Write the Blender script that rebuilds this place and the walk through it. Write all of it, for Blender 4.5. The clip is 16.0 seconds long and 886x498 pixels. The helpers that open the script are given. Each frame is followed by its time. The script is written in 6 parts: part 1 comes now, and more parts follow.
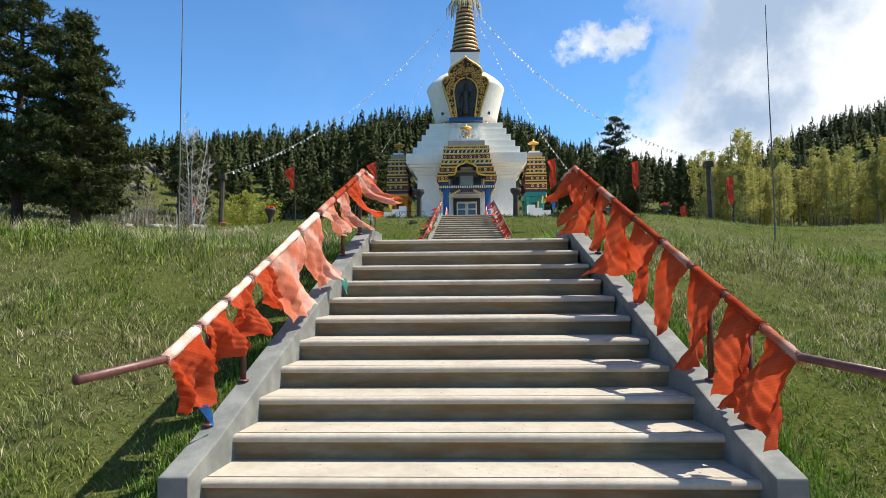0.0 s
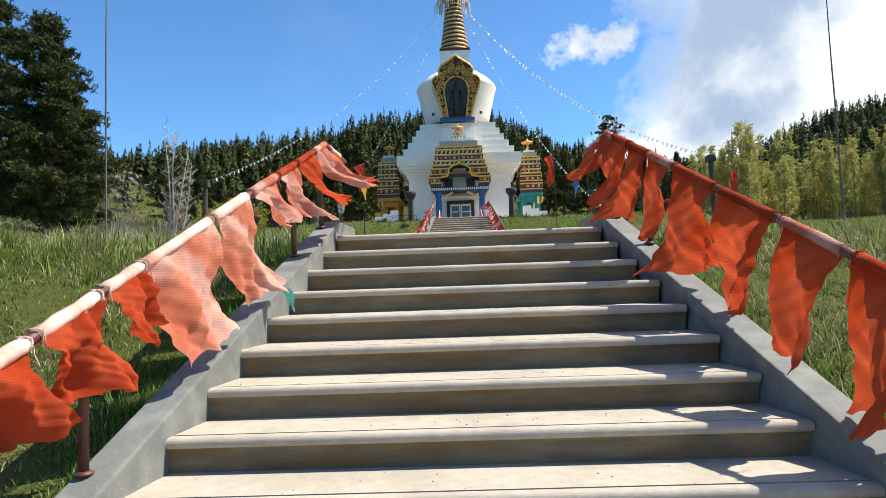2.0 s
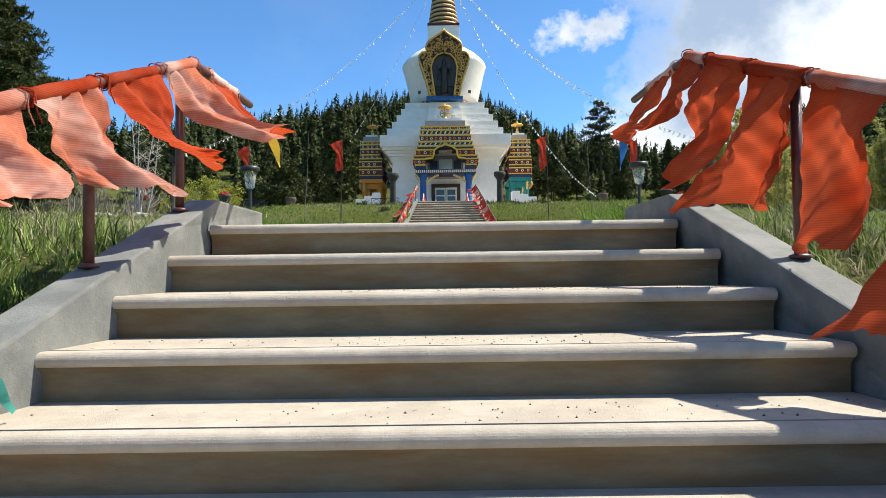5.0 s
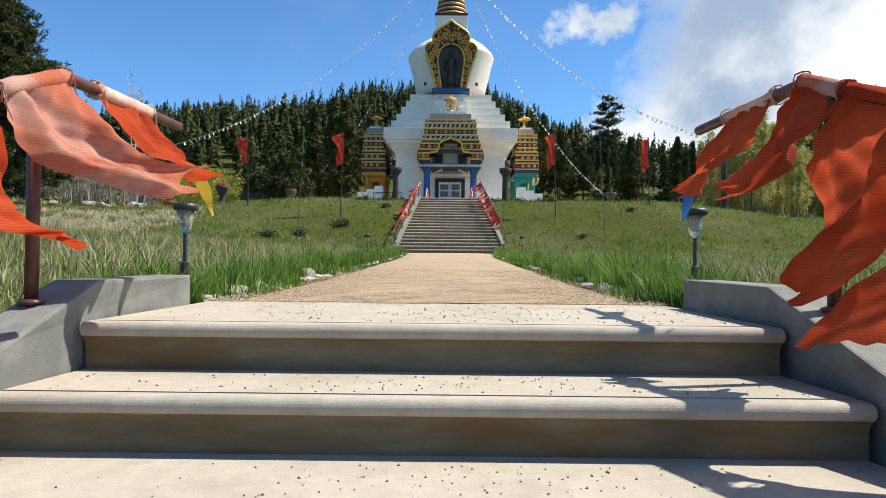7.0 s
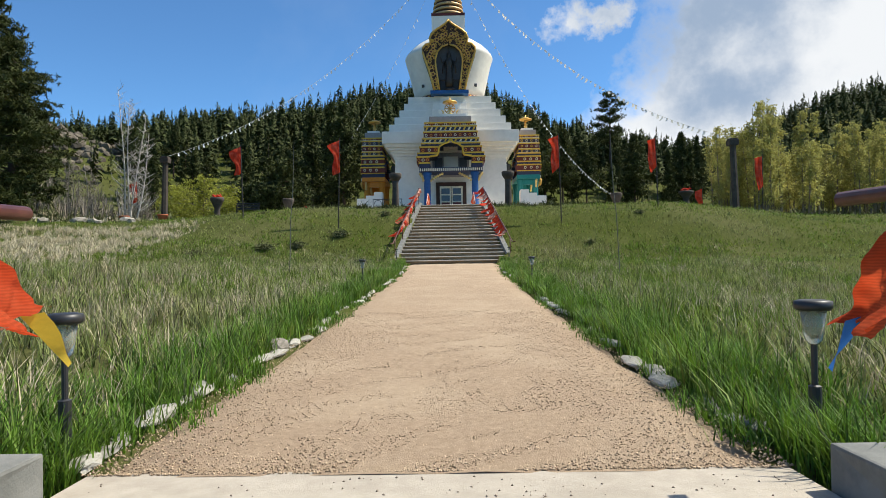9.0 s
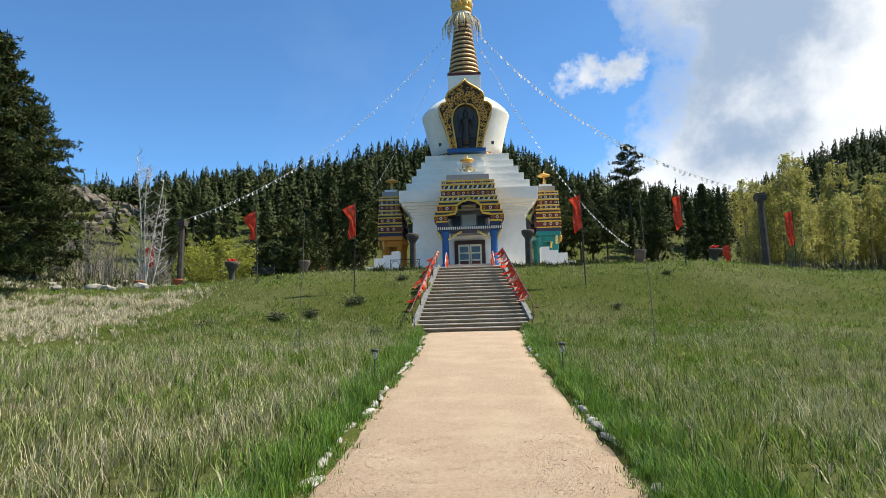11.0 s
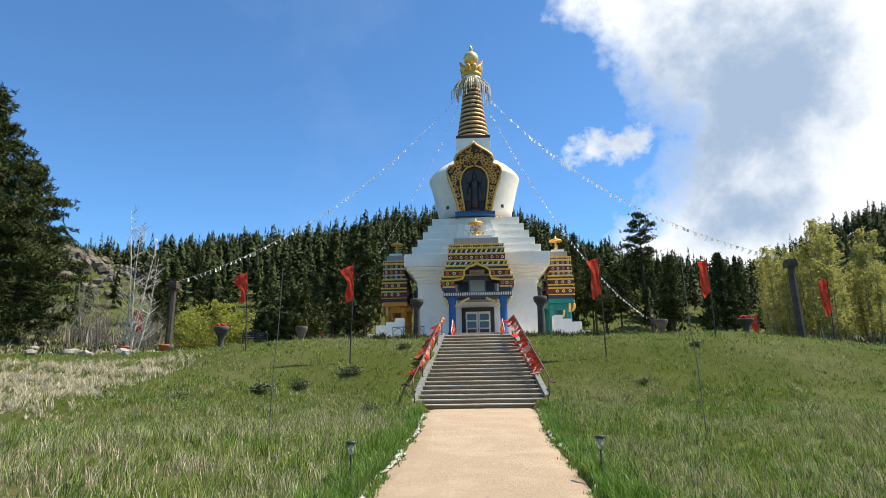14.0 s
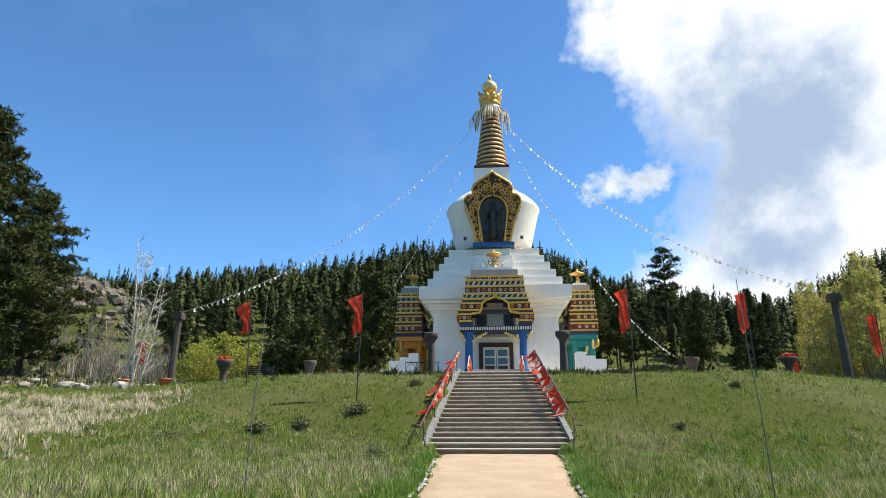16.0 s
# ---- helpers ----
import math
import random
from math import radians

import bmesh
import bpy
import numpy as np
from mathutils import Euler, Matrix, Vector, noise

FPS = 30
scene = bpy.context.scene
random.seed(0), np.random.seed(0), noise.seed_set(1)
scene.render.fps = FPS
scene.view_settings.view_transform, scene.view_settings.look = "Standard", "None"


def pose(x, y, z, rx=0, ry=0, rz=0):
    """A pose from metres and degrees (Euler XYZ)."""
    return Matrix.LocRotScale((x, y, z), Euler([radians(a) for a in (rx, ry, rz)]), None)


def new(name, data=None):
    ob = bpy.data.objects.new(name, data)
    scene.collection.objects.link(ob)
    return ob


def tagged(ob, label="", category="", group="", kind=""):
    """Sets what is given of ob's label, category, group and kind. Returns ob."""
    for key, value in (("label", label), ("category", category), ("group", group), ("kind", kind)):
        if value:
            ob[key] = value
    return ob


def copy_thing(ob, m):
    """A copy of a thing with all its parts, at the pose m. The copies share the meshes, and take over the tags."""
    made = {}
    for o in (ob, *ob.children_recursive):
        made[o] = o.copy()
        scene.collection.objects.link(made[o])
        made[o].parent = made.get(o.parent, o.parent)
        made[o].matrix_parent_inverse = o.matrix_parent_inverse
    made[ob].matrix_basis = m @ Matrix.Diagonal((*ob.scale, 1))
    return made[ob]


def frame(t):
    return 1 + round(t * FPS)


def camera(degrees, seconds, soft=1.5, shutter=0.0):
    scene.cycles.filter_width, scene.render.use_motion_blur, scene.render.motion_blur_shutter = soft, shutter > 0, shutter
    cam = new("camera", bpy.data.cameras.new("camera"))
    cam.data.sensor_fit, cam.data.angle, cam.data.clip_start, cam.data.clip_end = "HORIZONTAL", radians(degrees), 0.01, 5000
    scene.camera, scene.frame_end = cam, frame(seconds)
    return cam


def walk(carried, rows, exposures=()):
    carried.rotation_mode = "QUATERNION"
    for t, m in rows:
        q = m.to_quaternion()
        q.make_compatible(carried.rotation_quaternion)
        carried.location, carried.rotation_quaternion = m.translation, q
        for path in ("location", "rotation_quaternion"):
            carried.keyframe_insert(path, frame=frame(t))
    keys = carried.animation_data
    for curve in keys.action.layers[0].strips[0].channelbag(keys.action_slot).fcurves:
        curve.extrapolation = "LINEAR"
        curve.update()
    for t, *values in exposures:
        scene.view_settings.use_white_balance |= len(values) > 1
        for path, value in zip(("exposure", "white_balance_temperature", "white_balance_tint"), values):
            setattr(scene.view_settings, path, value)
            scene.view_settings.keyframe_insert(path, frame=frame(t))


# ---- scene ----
cam = camera(70.36, 16.0, soft=0.85)
PATH = [
    (0.0, pose(-0.071, -4.107, 1.298, 92.73, 0.46, 1.94)),
    (0.5, pose(-0.138, -3.460, 1.289, 92.85, 0.69, 1.60)),
    (1.0, pose(-0.144, -2.858, 1.288, 93.87, 0.78, 1.46)),
    (1.5, pose(-0.132, -2.367, 1.294, 94.17, 0.99, 1.43)),
    (2.0, pose(-0.107, -1.956, 1.303, 93.23, 1.95, 1.51)),
    (2.5, pose(-0.052, -1.531, 1.305, 93.41, 0.69, 2.31)),
    (3.0, pose(-0.051, -1.027, 1.322, 94.79, 1.17, 0.41)),
    (3.5, pose(-0.019, -0.448, 1.325, 94.64, 0.67, 0.25)),
    (4.0, pose(-0.024, 0.032, 1.364, 93.52, 0.80, 0.06)),
    (6.3, pose(0.036, 1.598, 1.908, 91.26, 0.73, 0.21)),
    (6.5, pose(0.031, 1.709, 1.953, 92.20, 0.72, -0.09)),
    (7.0, pose(0.057, 1.995, 2.087, 90.91, -0.54, 0.38)),
    (7.5, pose(0.043, 2.361, 2.217, 90.25, 0.34, 1.05)),
    (8.0, pose(0.075, 2.672, 2.331, 90.14, 0.65, 0.99)),
    (10.5, pose(0.047, 4.067, 3.140, 94.17, 1.25, 0.54)),
    (11.0, pose(0.045, 4.378, 3.308, 95.67, 1.64, 2.41)),
    (11.5, pose(0.041, 4.781, 3.441, 97.88, 1.84, 0.98)),
    (12.0, pose(0.051, 5.205, 3.499, 101.86, 1.23, 2.15)),
    (12.5, pose(0.041, 5.632, 3.467, 103.76, 0.61, 2.30)),
    (13.0, pose(0.053, 6.084, 3.435, 102.77, 1.33, 2.84)),
    (13.5, pose(0.048, 6.590, 3.426, 101.41, -0.28, 3.42)),
    (14.0, pose(0.047, 7.105, 3.442, 101.93, 0.88, 3.05)),
    (14.5, pose(0.071, 7.619, 3.458, 102.62, 0.27, 4.40)),
    (15.0, pose(0.058, 8.135, 3.491, 104.43, 0.16, 2.74)),
    (15.5, pose(0.072, 8.720, 3.508, 105.36, 0.40, 4.05)),
    (16.0, pose(0.089, 9.219, 3.536, 105.25, 0.10, 4.62)),
]
walk(cam, PATH, [(0.0, 0.68), (4.0, 0.73), (6.5, 0.62), (8.0, 0.36), (10.5, 0.46), (12.0, 0.64), (14.0, 0.62), (16.0, 0.70)])

# ---------------------------------------------------------------- sky and sun
SUN = Vector((0.66, 0.13, 1.0)).normalized()


def nodes_of(tree):
    """Short-hand to add and link nodes in a tree."""
    def add(kind, **vals):
        n = tree.nodes.new(kind)
        for k, val in vals.items():
            if k in n.inputs:
                n.inputs[k].default_value = val
        return n

    def link(a, b):
        tree.links.new(a, b)
    return add, link


def build_world():
    world = bpy.data.worlds.new("sky")
    scene.world = world
    world.use_nodes = True
    tree = world.node_tree
    tree.nodes.clear()
    add, link = nodes_of(tree)
    out = add("ShaderNodeOutputWorld")
    sky = add("ShaderNodeTexSky")
    sky.sky_type = "NISHITA"
    sky.sun_disc = False
    sky.sun_elevation = math.asin(SUN.z)
    sky.sun_rotation = math.atan2(SUN.x, SUN.y)
    sky.altitude = 2400
    sky.air_density = 1.0
    sky.dust_density = 0.4
    sky.ozone_density = 1.6
    blue = add("ShaderNodeBackground", Strength=SKY_STRENGTH)
    tint = add("ShaderNodeMix")
    tint.data_type = "RGBA"
    tint.blend_type = "MULTIPLY"
    tint.inputs[0].default_value = 1.0
    tint.inputs[7].default_value = SKY_TINT
    link(sky.outputs[0], tint.inputs[6])
    link(tint.outputs[2], blue.inputs[0])

    co = add("ShaderNodeTexCoord")
    sep = add("ShaderNodeSeparateXYZ")
    link(co.outputs["Generated"], sep.inputs[0])

    def m(op, a, b=None, c=None, clamp=False):
        n = tree.nodes.new("ShaderNodeMath")
        n.operation = op
        n.use_clamp = clamp
        for i, val in enumerate((a, b, c)):
            if val is None:
                continue
            if isinstance(val, (int, float)):
                n.inputs[i].default_value = val
            else:
                link(val, n.inputs[i])
        return n.outputs[0]

    depth = m("MAXIMUM", sep.outputs[1], 0.03)
    a = m("DIVIDE", sep.outputs[0], depth)
    e = m("DIVIDE", sep.outputs[2], depth)
    big = add("ShaderNodeTexNoise", Scale=8.0, Detail=12.0, Roughness=0.60)
    link(co.outputs["Generated"], big.inputs["Vector"])
    puff = add("ShaderNodeTexNoise", Scale=4.0, Detail=8.0, Roughness=0.55)
    link(co.outputs["Generated"], puff.inputs["Vector"])
    fine = add("ShaderNodeTexNoise", Scale=21.0, Detail=10.0, Roughness=0.62)
    link(co.outputs["Generated"], fine.inputs["Vector"])
    n_big, n_puff, n_fine = (m("SUBTRACT", q.outputs[0], 0.5) for q in (big, puff, fine))

    def blob(ca, ce, ra, re, tilt=0.0):
        """1 in the middle of an ellipse of sky, 0 on its rim, less beyond."""
        u = m("DIVIDE", m("SUBTRACT", a, ca), ra)
        w = m("DIVIDE", m("SUBTRACT", m("SUBTRACT", e, ce), m("MULTIPLY", m("SUBTRACT", a, ca), tilt)), re)
        return m("SUBTRACT", 1.0, m("SQRT", m("ADD", m("MULTIPLY", u, u), m("MULTIPLY", w, w))))

    # the large bank: its left edge hangs over the blue at the top, draws back at middle height and runs out along the hills
    bow = m("SUBTRACT", e, 0.36)
    edge = m("SUBTRACT", 0.335, m("MULTIPLY", m("MULTIPLY", bow, bow), m("MULTIPLY_ADD", m("GREATER_THAN", bow, 0.0), -2.2, 4.4)))
    inside = m("SUBTRACT", a, m("MAXIMUM", edge, 0.19))
    rough = m("ADD", m("MULTIPLY", n_big, 0.26), m("MULTIPLY", n_fine, 0.17))
    bank = m("MULTIPLY_ADD", m("ADD", inside, rough), 11.0, 0.45, clamp=True)
    # a few small detached puffs
    torn = m("ADD", m("MULTIPLY", n_fine, 4.2), m("MULTIPLY", n_big, 1.4))
    small = m("MULTIPLY", m("MAXIMUM", m("ADD", blob(0.262, 0.377, 0.050, 0.034, 0.25), torn), m("MULTIPLY", m("ADD", blob(0.195, 0.372, 0.045, 0.030), torn), 0.75)), 1.5, clamp=True)
    front = m("MULTIPLY", m("SUBTRACT", sep.outputs[1], 0.04), 14.0, clamp=True)
    cover = m("MULTIPLY", m("MAXIMUM", bank, small), front)
    # scattered cumulus over the rest of the sky
    rest = m("MULTIPLY", m("SUBTRACT", 0.25, sep.outputs[1]), 5.0, clamp=True)
    heap = m("MULTIPLY_ADD", puff.outputs[0], 7.0, -4.25, clamp=True)
    cover = m("MAXIMUM", cover, m("MULTIPLY", m("MULTIPLY", heap, rest), 0.95))
    # thin veils elsewhere
    veil = m("MULTIPLY_ADD", puff.outputs[0], 2.6, -1.42, clamp=True)
    cover = m("MAXIMUM", cover, m("MULTIPLY", veil, 0.10))
    # blue-grey belly inside the bank, with bright crests and a bright flank
    belly = m("MAXIMUM", blob(0.44, 0.44, 0.20, 0.20, 0.25), m("MULTIPLY", blob(0.47, 0.26, 0.15, 0.06), 0.8))
    mottle = m("ADD", m("ADD", m("MULTIPLY", n_puff, 1.2), m("MULTIPLY", n_big, 2.1)), m("MULTIPLY", n_fine, 1.0))
    soft_grey = add("ShaderNodeMapRange")
    soft_grey.interpolation_type = "SMOOTHSTEP"
    soft_grey.inputs["From Min"].default_value = -0.55
    soft_grey.inputs["From Max"].default_value = 1.0
    link(m("ADD", belly, mottle), soft_grey.inputs[0])
    ramp = add("ShaderNodeMix")
    ramp.data_type = "RGBA"
    ramp.inputs[6].default_value = (0.70, 0.72, 0.74, 1)
    ramp.inputs[7].default_value = (0.27, 0.35, 0.47, 1)
    link(soft_grey.outputs[0], ramp.inputs[0])
    white = add("ShaderNodeBackground", Strength=1.0)
    link(ramp.outputs[2], white.inputs[0])
    mix = add("ShaderNodeMixShader")
    link(cover, mix.inputs[0])
    link(blue.outputs[0], mix.inputs[1])
    link(white.outputs[0], mix.inputs[2])
    link(mix.outputs[0], out.inputs[0])


SKY_STRENGTH = 0.078
SKY_TINT = (0.95, 1.48, 1.80, 1)       # the deep blue that the camera gives a mountain sky
build_world()
sun_data = bpy.data.lights.new("sun", "SUN")
sun_data.energy = 5.0
sun_data.angle = radians(0.53)
sun_data.color = (1.0, 0.955, 0.845)
sun = new("sun", sun_data)
sun.matrix_world = Matrix.Translation((20, 20, 60)) @ SUN.to_track_quat("Z", "Y").to_matrix().to_4x4()


# ---------------------------------------------------------------- materials
def mat(name, base, base2=None, scale=6.0, rough=0.8, bump=0.0, bump_scale=60.0, metal=0.0, spots=None, spot_scale=1.0,
        spot_amount=0.5, island=0.0, coords="Object", translucent=0.0, stretch=(1, 1, 1), spec=0.3, ribs=0.0):
    """A procedural surface: two colours mixed by grain, larger spots, bump, and variation per piece."""
    ma = bpy.data.materials.new(name)
    ma.use_nodes = True
    tree = ma.node_tree
    tree.nodes.clear()
    add, link = nodes_of(tree)
    out = add("ShaderNodeOutputMaterial")
    bsdf = add("ShaderNodeBsdfPrincipled", Roughness=rough, Metallic=metal)
    bsdf.inputs["Specular IOR Level"].default_value = spec
    co = add("ShaderNodeTexCoord")
    mp = add("ShaderNodeMapping")
    mp.inputs["Scale"].default_value = stretch
    link(co.outputs[coords], mp.inputs[0])
    base2 = base2 or tuple(c * 0.8 for c in base)

    def mixer(fac, ca, cb):
        mx = add("ShaderNodeMix")
        mx.data_type = "RGBA"
        for sock, val in ((mx.inputs[0], fac), (mx.inputs[6], ca), (mx.inputs[7], cb)):
            if isinstance(val, (int, float)):
                sock.default_value = val
            elif isinstance(val, tuple):
                sock.default_value = (*val, 1)
            else:
                link(val, sock)
        return mx.outputs[2]

    def ramped(sock, lo, hi):
        r = add("ShaderNodeMapRange")
        r.inputs["From Min"].default_value = lo
        r.inputs["From Max"].default_value = hi
        link(sock, r.inputs[0])
        return r.outputs[0]

    grain = add("ShaderNodeTexNoise", Scale=scale, Detail=6.0, Roughness=0.65)
    link(mp.outputs[0], grain.inputs["Vector"])
    col = mixer(ramped(grain.outputs[0], 0.32, 0.68), base, base2)
    if spots:
        sp = add("ShaderNodeTexNoise", Scale=spot_scale, Detail=5.0, Roughness=0.6)
        link(mp.outputs[0], sp.inputs["Vector"])
        amount = add("ShaderNodeMath")
        amount.operation = "MULTIPLY"
        amount.inputs[1].default_value = spot_amount
        link(ramped(sp.outputs[0], 0.45, 0.62), amount.inputs[0])
        col = mixer(amount.outputs[0], col, spots)
    if ribs:
        wv = add("ShaderNodeTexWave", Scale=ribs, Distortion=3.0, Detail=3.0)
        wv.bands_direction = "Z"
        link(mp.outputs[0], wv.inputs["Vector"])
        dark = add("ShaderNodeMapRange")
        dark.inputs["To Min"].default_value = 0.84
        dark.inputs["To Max"].default_value = 1.08
        link(wv.outputs[1], dark.inputs[0])
        hs = add("ShaderNodeHueSaturation")
        link(dark.outputs[0], hs.inputs["Value"])
        link(col, hs.inputs["Color"])
        col = hs.outputs[0]
    if island:
        geo = add("ShaderNodeNewGeometry")
        info = add("ShaderNodeObjectInfo")
        sm = add("ShaderNodeMath")
        sm.operation = "ADD"
        link(geo.outputs["Random Per Island"], sm.inputs[0])
        link(info.outputs["Random"], sm.inputs[1])
        fr = add("ShaderNodeMath")
        fr.operation = "FRACT"
        link(sm.outputs[0], fr.inputs[0])
        hsv = add("ShaderNodeHueSaturation")
        mr = add("ShaderNodeMapRange")
        mr.inputs["To Min"].default_value = 1 - island
        mr.inputs["To Max"].default_value = 1 + island
        link(fr.outputs[0], mr.inputs[0])
        link(mr.outputs[0], hsv.inputs["Value"])
        link(col, hsv.inputs["Color"])
        col = hsv.outputs[0]
    link(col, bsdf.inputs["Base Color"])
    if bump:
        bn = add("ShaderNodeTexNoise", Scale=bump_scale, Detail=5.0, Roughness=0.7)
        link(mp.outputs[0], bn.inputs["Vector"])
        bp = add("ShaderNodeBump", Strength=bump, Distance=0.02)
        link(bn.outputs[0], bp.inputs["Height"])
        link(bp.outputs[0], bsdf.inputs["Normal"])
    if translucent:
        tl = add("ShaderNodeBsdfTranslucent")
        link(col, tl.inputs[0])
        ms = add("ShaderNodeMixShader", Fac=translucent)
        link(bsdf.outputs[0], ms.inputs[1])
        link(tl.outputs[0], ms.inputs[2])
        link(ms.outputs[0], out.inputs[0])
    else:
        link(bsdf.outputs[0], out.inputs[0])
    return ma


M_CONCRETE = mat("stair_concrete", (0.47, 0.415, 0.335), (0.39, 0.34, 0.27), 14, 0.85, 0.28, 90, spots=(0.29, 0.245, 0.19), spot_scale=2.2, spot_amount=0.4)
# Tread concrete with its shade put into a darker base, plus brown stains.
M_RISER = mat("shaded_stained_riser_concrete", (0.225, 0.182, 0.115), (0.14, 0.112, 0.068), 6, 0.9, 0.4, 90, spots=(0.16, 0.082, 0.024), spot_scale=2.6, spot_amount=0.6, stretch=(0.5, 1, 2.2))
M_DIRT = mat("dirt_filled_joint", (0.045, 0.037, 0.03), (0.03, 0.025, 0.02), 30, 1.0)
M_GREYPAINT = mat("grey_painted_concrete", (0.178, 0.182, 0.166), (0.138, 0.141, 0.129), 7, 0.75, 0.25, 70, spots=(0.38, 0.37, 0.335), spot_scale=5.0, spot_amount=0.25)
M_RAIL = mat("brown_red_painted_steel", (0.115, 0.035, 0.026), (0.07, 0.022, 0.018), 20, 0.42, 0.15, 80, spots=(0.20, 0.09, 0.06), spot_scale=9, spot_amount=0.3, spec=0.5)
M_FLAG = mat("orange_red_cloth", (0.56, 0.070, 0.018), (0.44, 0.042, 0.013), 4, 0.85, 0.5, 260, spots=(0.68, 0.15, 0.06), spot_scale=2.6, spot_amount=0.4, island=0.14, translucent=0.4, spec=0.1, ribs=34.0)
# Faded cloth; sunlight on it is also painted in as paler pink and spots.
M_FADED_LIT = mat("faded_sunlit_pink_cloth", (0.65, 0.23, 0.135), (0.57, 0.115, 0.055), 4, 0.9, 0.5, 260, spots=(0.74, 0.52, 0.43), spot_scale=2.2, spot_amount=0.7, island=0.1, translucent=0.3, spec=0.1, ribs=34.0)
M_SLEEVE = mat("bleached_cloth_sleeve", (0.70, 0.46, 0.37), (0.62, 0.26, 0.17), 9, 0.9, 0.5, 120, spots=(0.78, 0.66, 0.58), spot_scale=6.0, spot_amount=0.6, island=0.1)
M_CORD = mat("white_cord", (0.75, 0.70, 0.62), None, 30, 0.9)
M_TEAL = mat("teal_ribbon", (0.10, 0.45, 0.36), None, 20, 0.8, translucent=0.3)
M_BLUECLOTH = mat("blue_ribbon", (0.05, 0.22, 0.62), None, 20, 0.8, translucent=0.3)
M_YELLOWCLOTH = mat("yellow_ribbon", (0.80, 0.55, 0.06), None, 20, 0.8, translucent=0.3)
M_WHITECLOTH = mat("white_ribbon", (0.8, 0.8, 0.78), None, 20, 0.8, translucent=0.3)
M_GRAVEL = mat("beige_gravel", (0.45, 0.328, 0.218), (0.32, 0.228, 0.145), 26, 0.95, 0.7, 160, spots=(0.50, 0.385, 0.26), spot_scale=1.1, spot_amount=0.4)
M_PLAZA = mat("pale_plaza_gravel", (0.47, 0.42, 0.35), (0.37, 0.33, 0.27), 14, 0.95, 0.6, 120, spots=(0.30, 0.27, 0.22), spot_scale=0.5, spot_amount=0.4)
M_PEBBLE = mat("gravel_pebble", (0.47, 0.355, 0.24), (0.34, 0.25, 0.16), 9, 0.9, island=0.45)
M_DARKBIT = mat("dark_grit", (0.16, 0.13, 0.10), (0.28, 0.23, 0.18), 9, 0.9, island=0.4)
M_STONE = mat("pale_edging_stone", (0.50, 0.475, 0.415), (0.38, 0.355, 0.30), 9, 0.9, 0.6, 40, spots=(0.24, 0.23, 0.17), spot_scale=4, spot_amount=0.35, island=0.18)
M_ROCK = mat("pale_field_rock", (0.42, 0.375, 0.32), (0.28, 0.25, 0.205), 3, 0.95, 0.7, 20, spots=(0.18, 0.16, 0.125), spot_scale=1.4, spot_amount=0.5, island=0.15)
# The dark fine grain paints the shade between grass blades into the soil.
M_SOIL = mat("meadow_ground_blade_shade", (0.028, 0.040, 0.007), (0.100, 0.110, 0.026), 26.0, 1.0, 1.0, 30, spots=(0.12, 0.115, 0.05), spot_scale=0.16, spot_amount=0.5, spec=0.05)
M_GRASS = mat("spring_grass", (0.068, 0.152, 0.008), (0.168, 0.204, 0.028), 0.9, 0.7, spots=(0.27, 0.255, 0.125), spot_scale=0.26, spot_amount=0.6, island=0.85, translucent=0.3, spec=0.3)
M_LUSH = mat("lush_edge_grass", (0.066, 0.152, 0.010), (0.125, 0.215, 0.022), 1.3, 0.65, island=0.7, translucent=0.32, spec=0.35)
M_DRY = mat("dry_straw_grass", (0.54, 0.47, 0.33), (0.33, 0.27, 0.17), 2.0, 0.9, island=0.45, translucent=0.2, spec=0.1)
M_REED = mat("pale_reed", (0.60, 0.53, 0.37), (0.48, 0.41, 0.27), 2.0, 0.9, island=0.3, translucent=0.3, spec=0.1)
M_NEEDLE = mat("pine_needles", (0.033, 0.046, 0.013), (0.072, 0.079, 0.020), 0.5, 0.75, island=0.5, translucent=0.15, spec=0.2)
M_NEEDLE_FAR = mat("far_conifer_needles", (0.044, 0.058, 0.020), (0.082, 0.090, 0.032), 0.12, 0.85, island=0.5, spec=0.1)
M_SAGE = mat("grey_green_sage", (0.14, 0.145, 0.06), (0.095, 0.105, 0.04), 2.0, 0.85, island=0.45)
M_BARK = mat("dark_bark", (0.09, 0.06, 0.042), (0.05, 0.035, 0.026), 6, 0.95, 0.8, 14)
M_ASPENLEAF = mat("young_aspen_leaves", (0.46, 0.42, 0.125), (0.36, 0.345, 0.10), 0.5, 0.7, island=0.35, translucent=0.42, spec=0.2)
M_ASPENBARK = mat("pale_aspen_bark", (0.27, 0.225, 0.15), (0.17, 0.14, 0.095), 4, 0.9, 0.4, 20, spots=(0.08, 0.07, 0.06), spot_scale=3, spot_amount=0.5)
M_BIRCHBARK = mat("white_bark", (0.64, 0.59, 0.52), (0.46, 0.41, 0.35), 5, 0.85, 0.3, 20, spots=(0.10, 0.08, 0.07), spot_scale=4, spot_amount=0.4)
M_TWIG = mat("bare_grey_twigs", (0.27, 0.235, 0.19), (0.18, 0.15, 0.12), 0.6, 0.9, island=0.35)
M_OUTCROP = mat("weathered_brown_rock", (0.17, 0.138, 0.10), (0.10, 0.085, 0.062), 0.8, 0.95, 0.7, 6, spots=(0.10, 0.085, 0.06), spot_scale=0.7, spot_amount=0.6, island=0.3)
M_WILLOW = mat("willow_leaves", (0.38, 0.385, 0.06), (0.29, 0.31, 0.05), 0.7, 0.7, island=0.3, translucent=0.4)
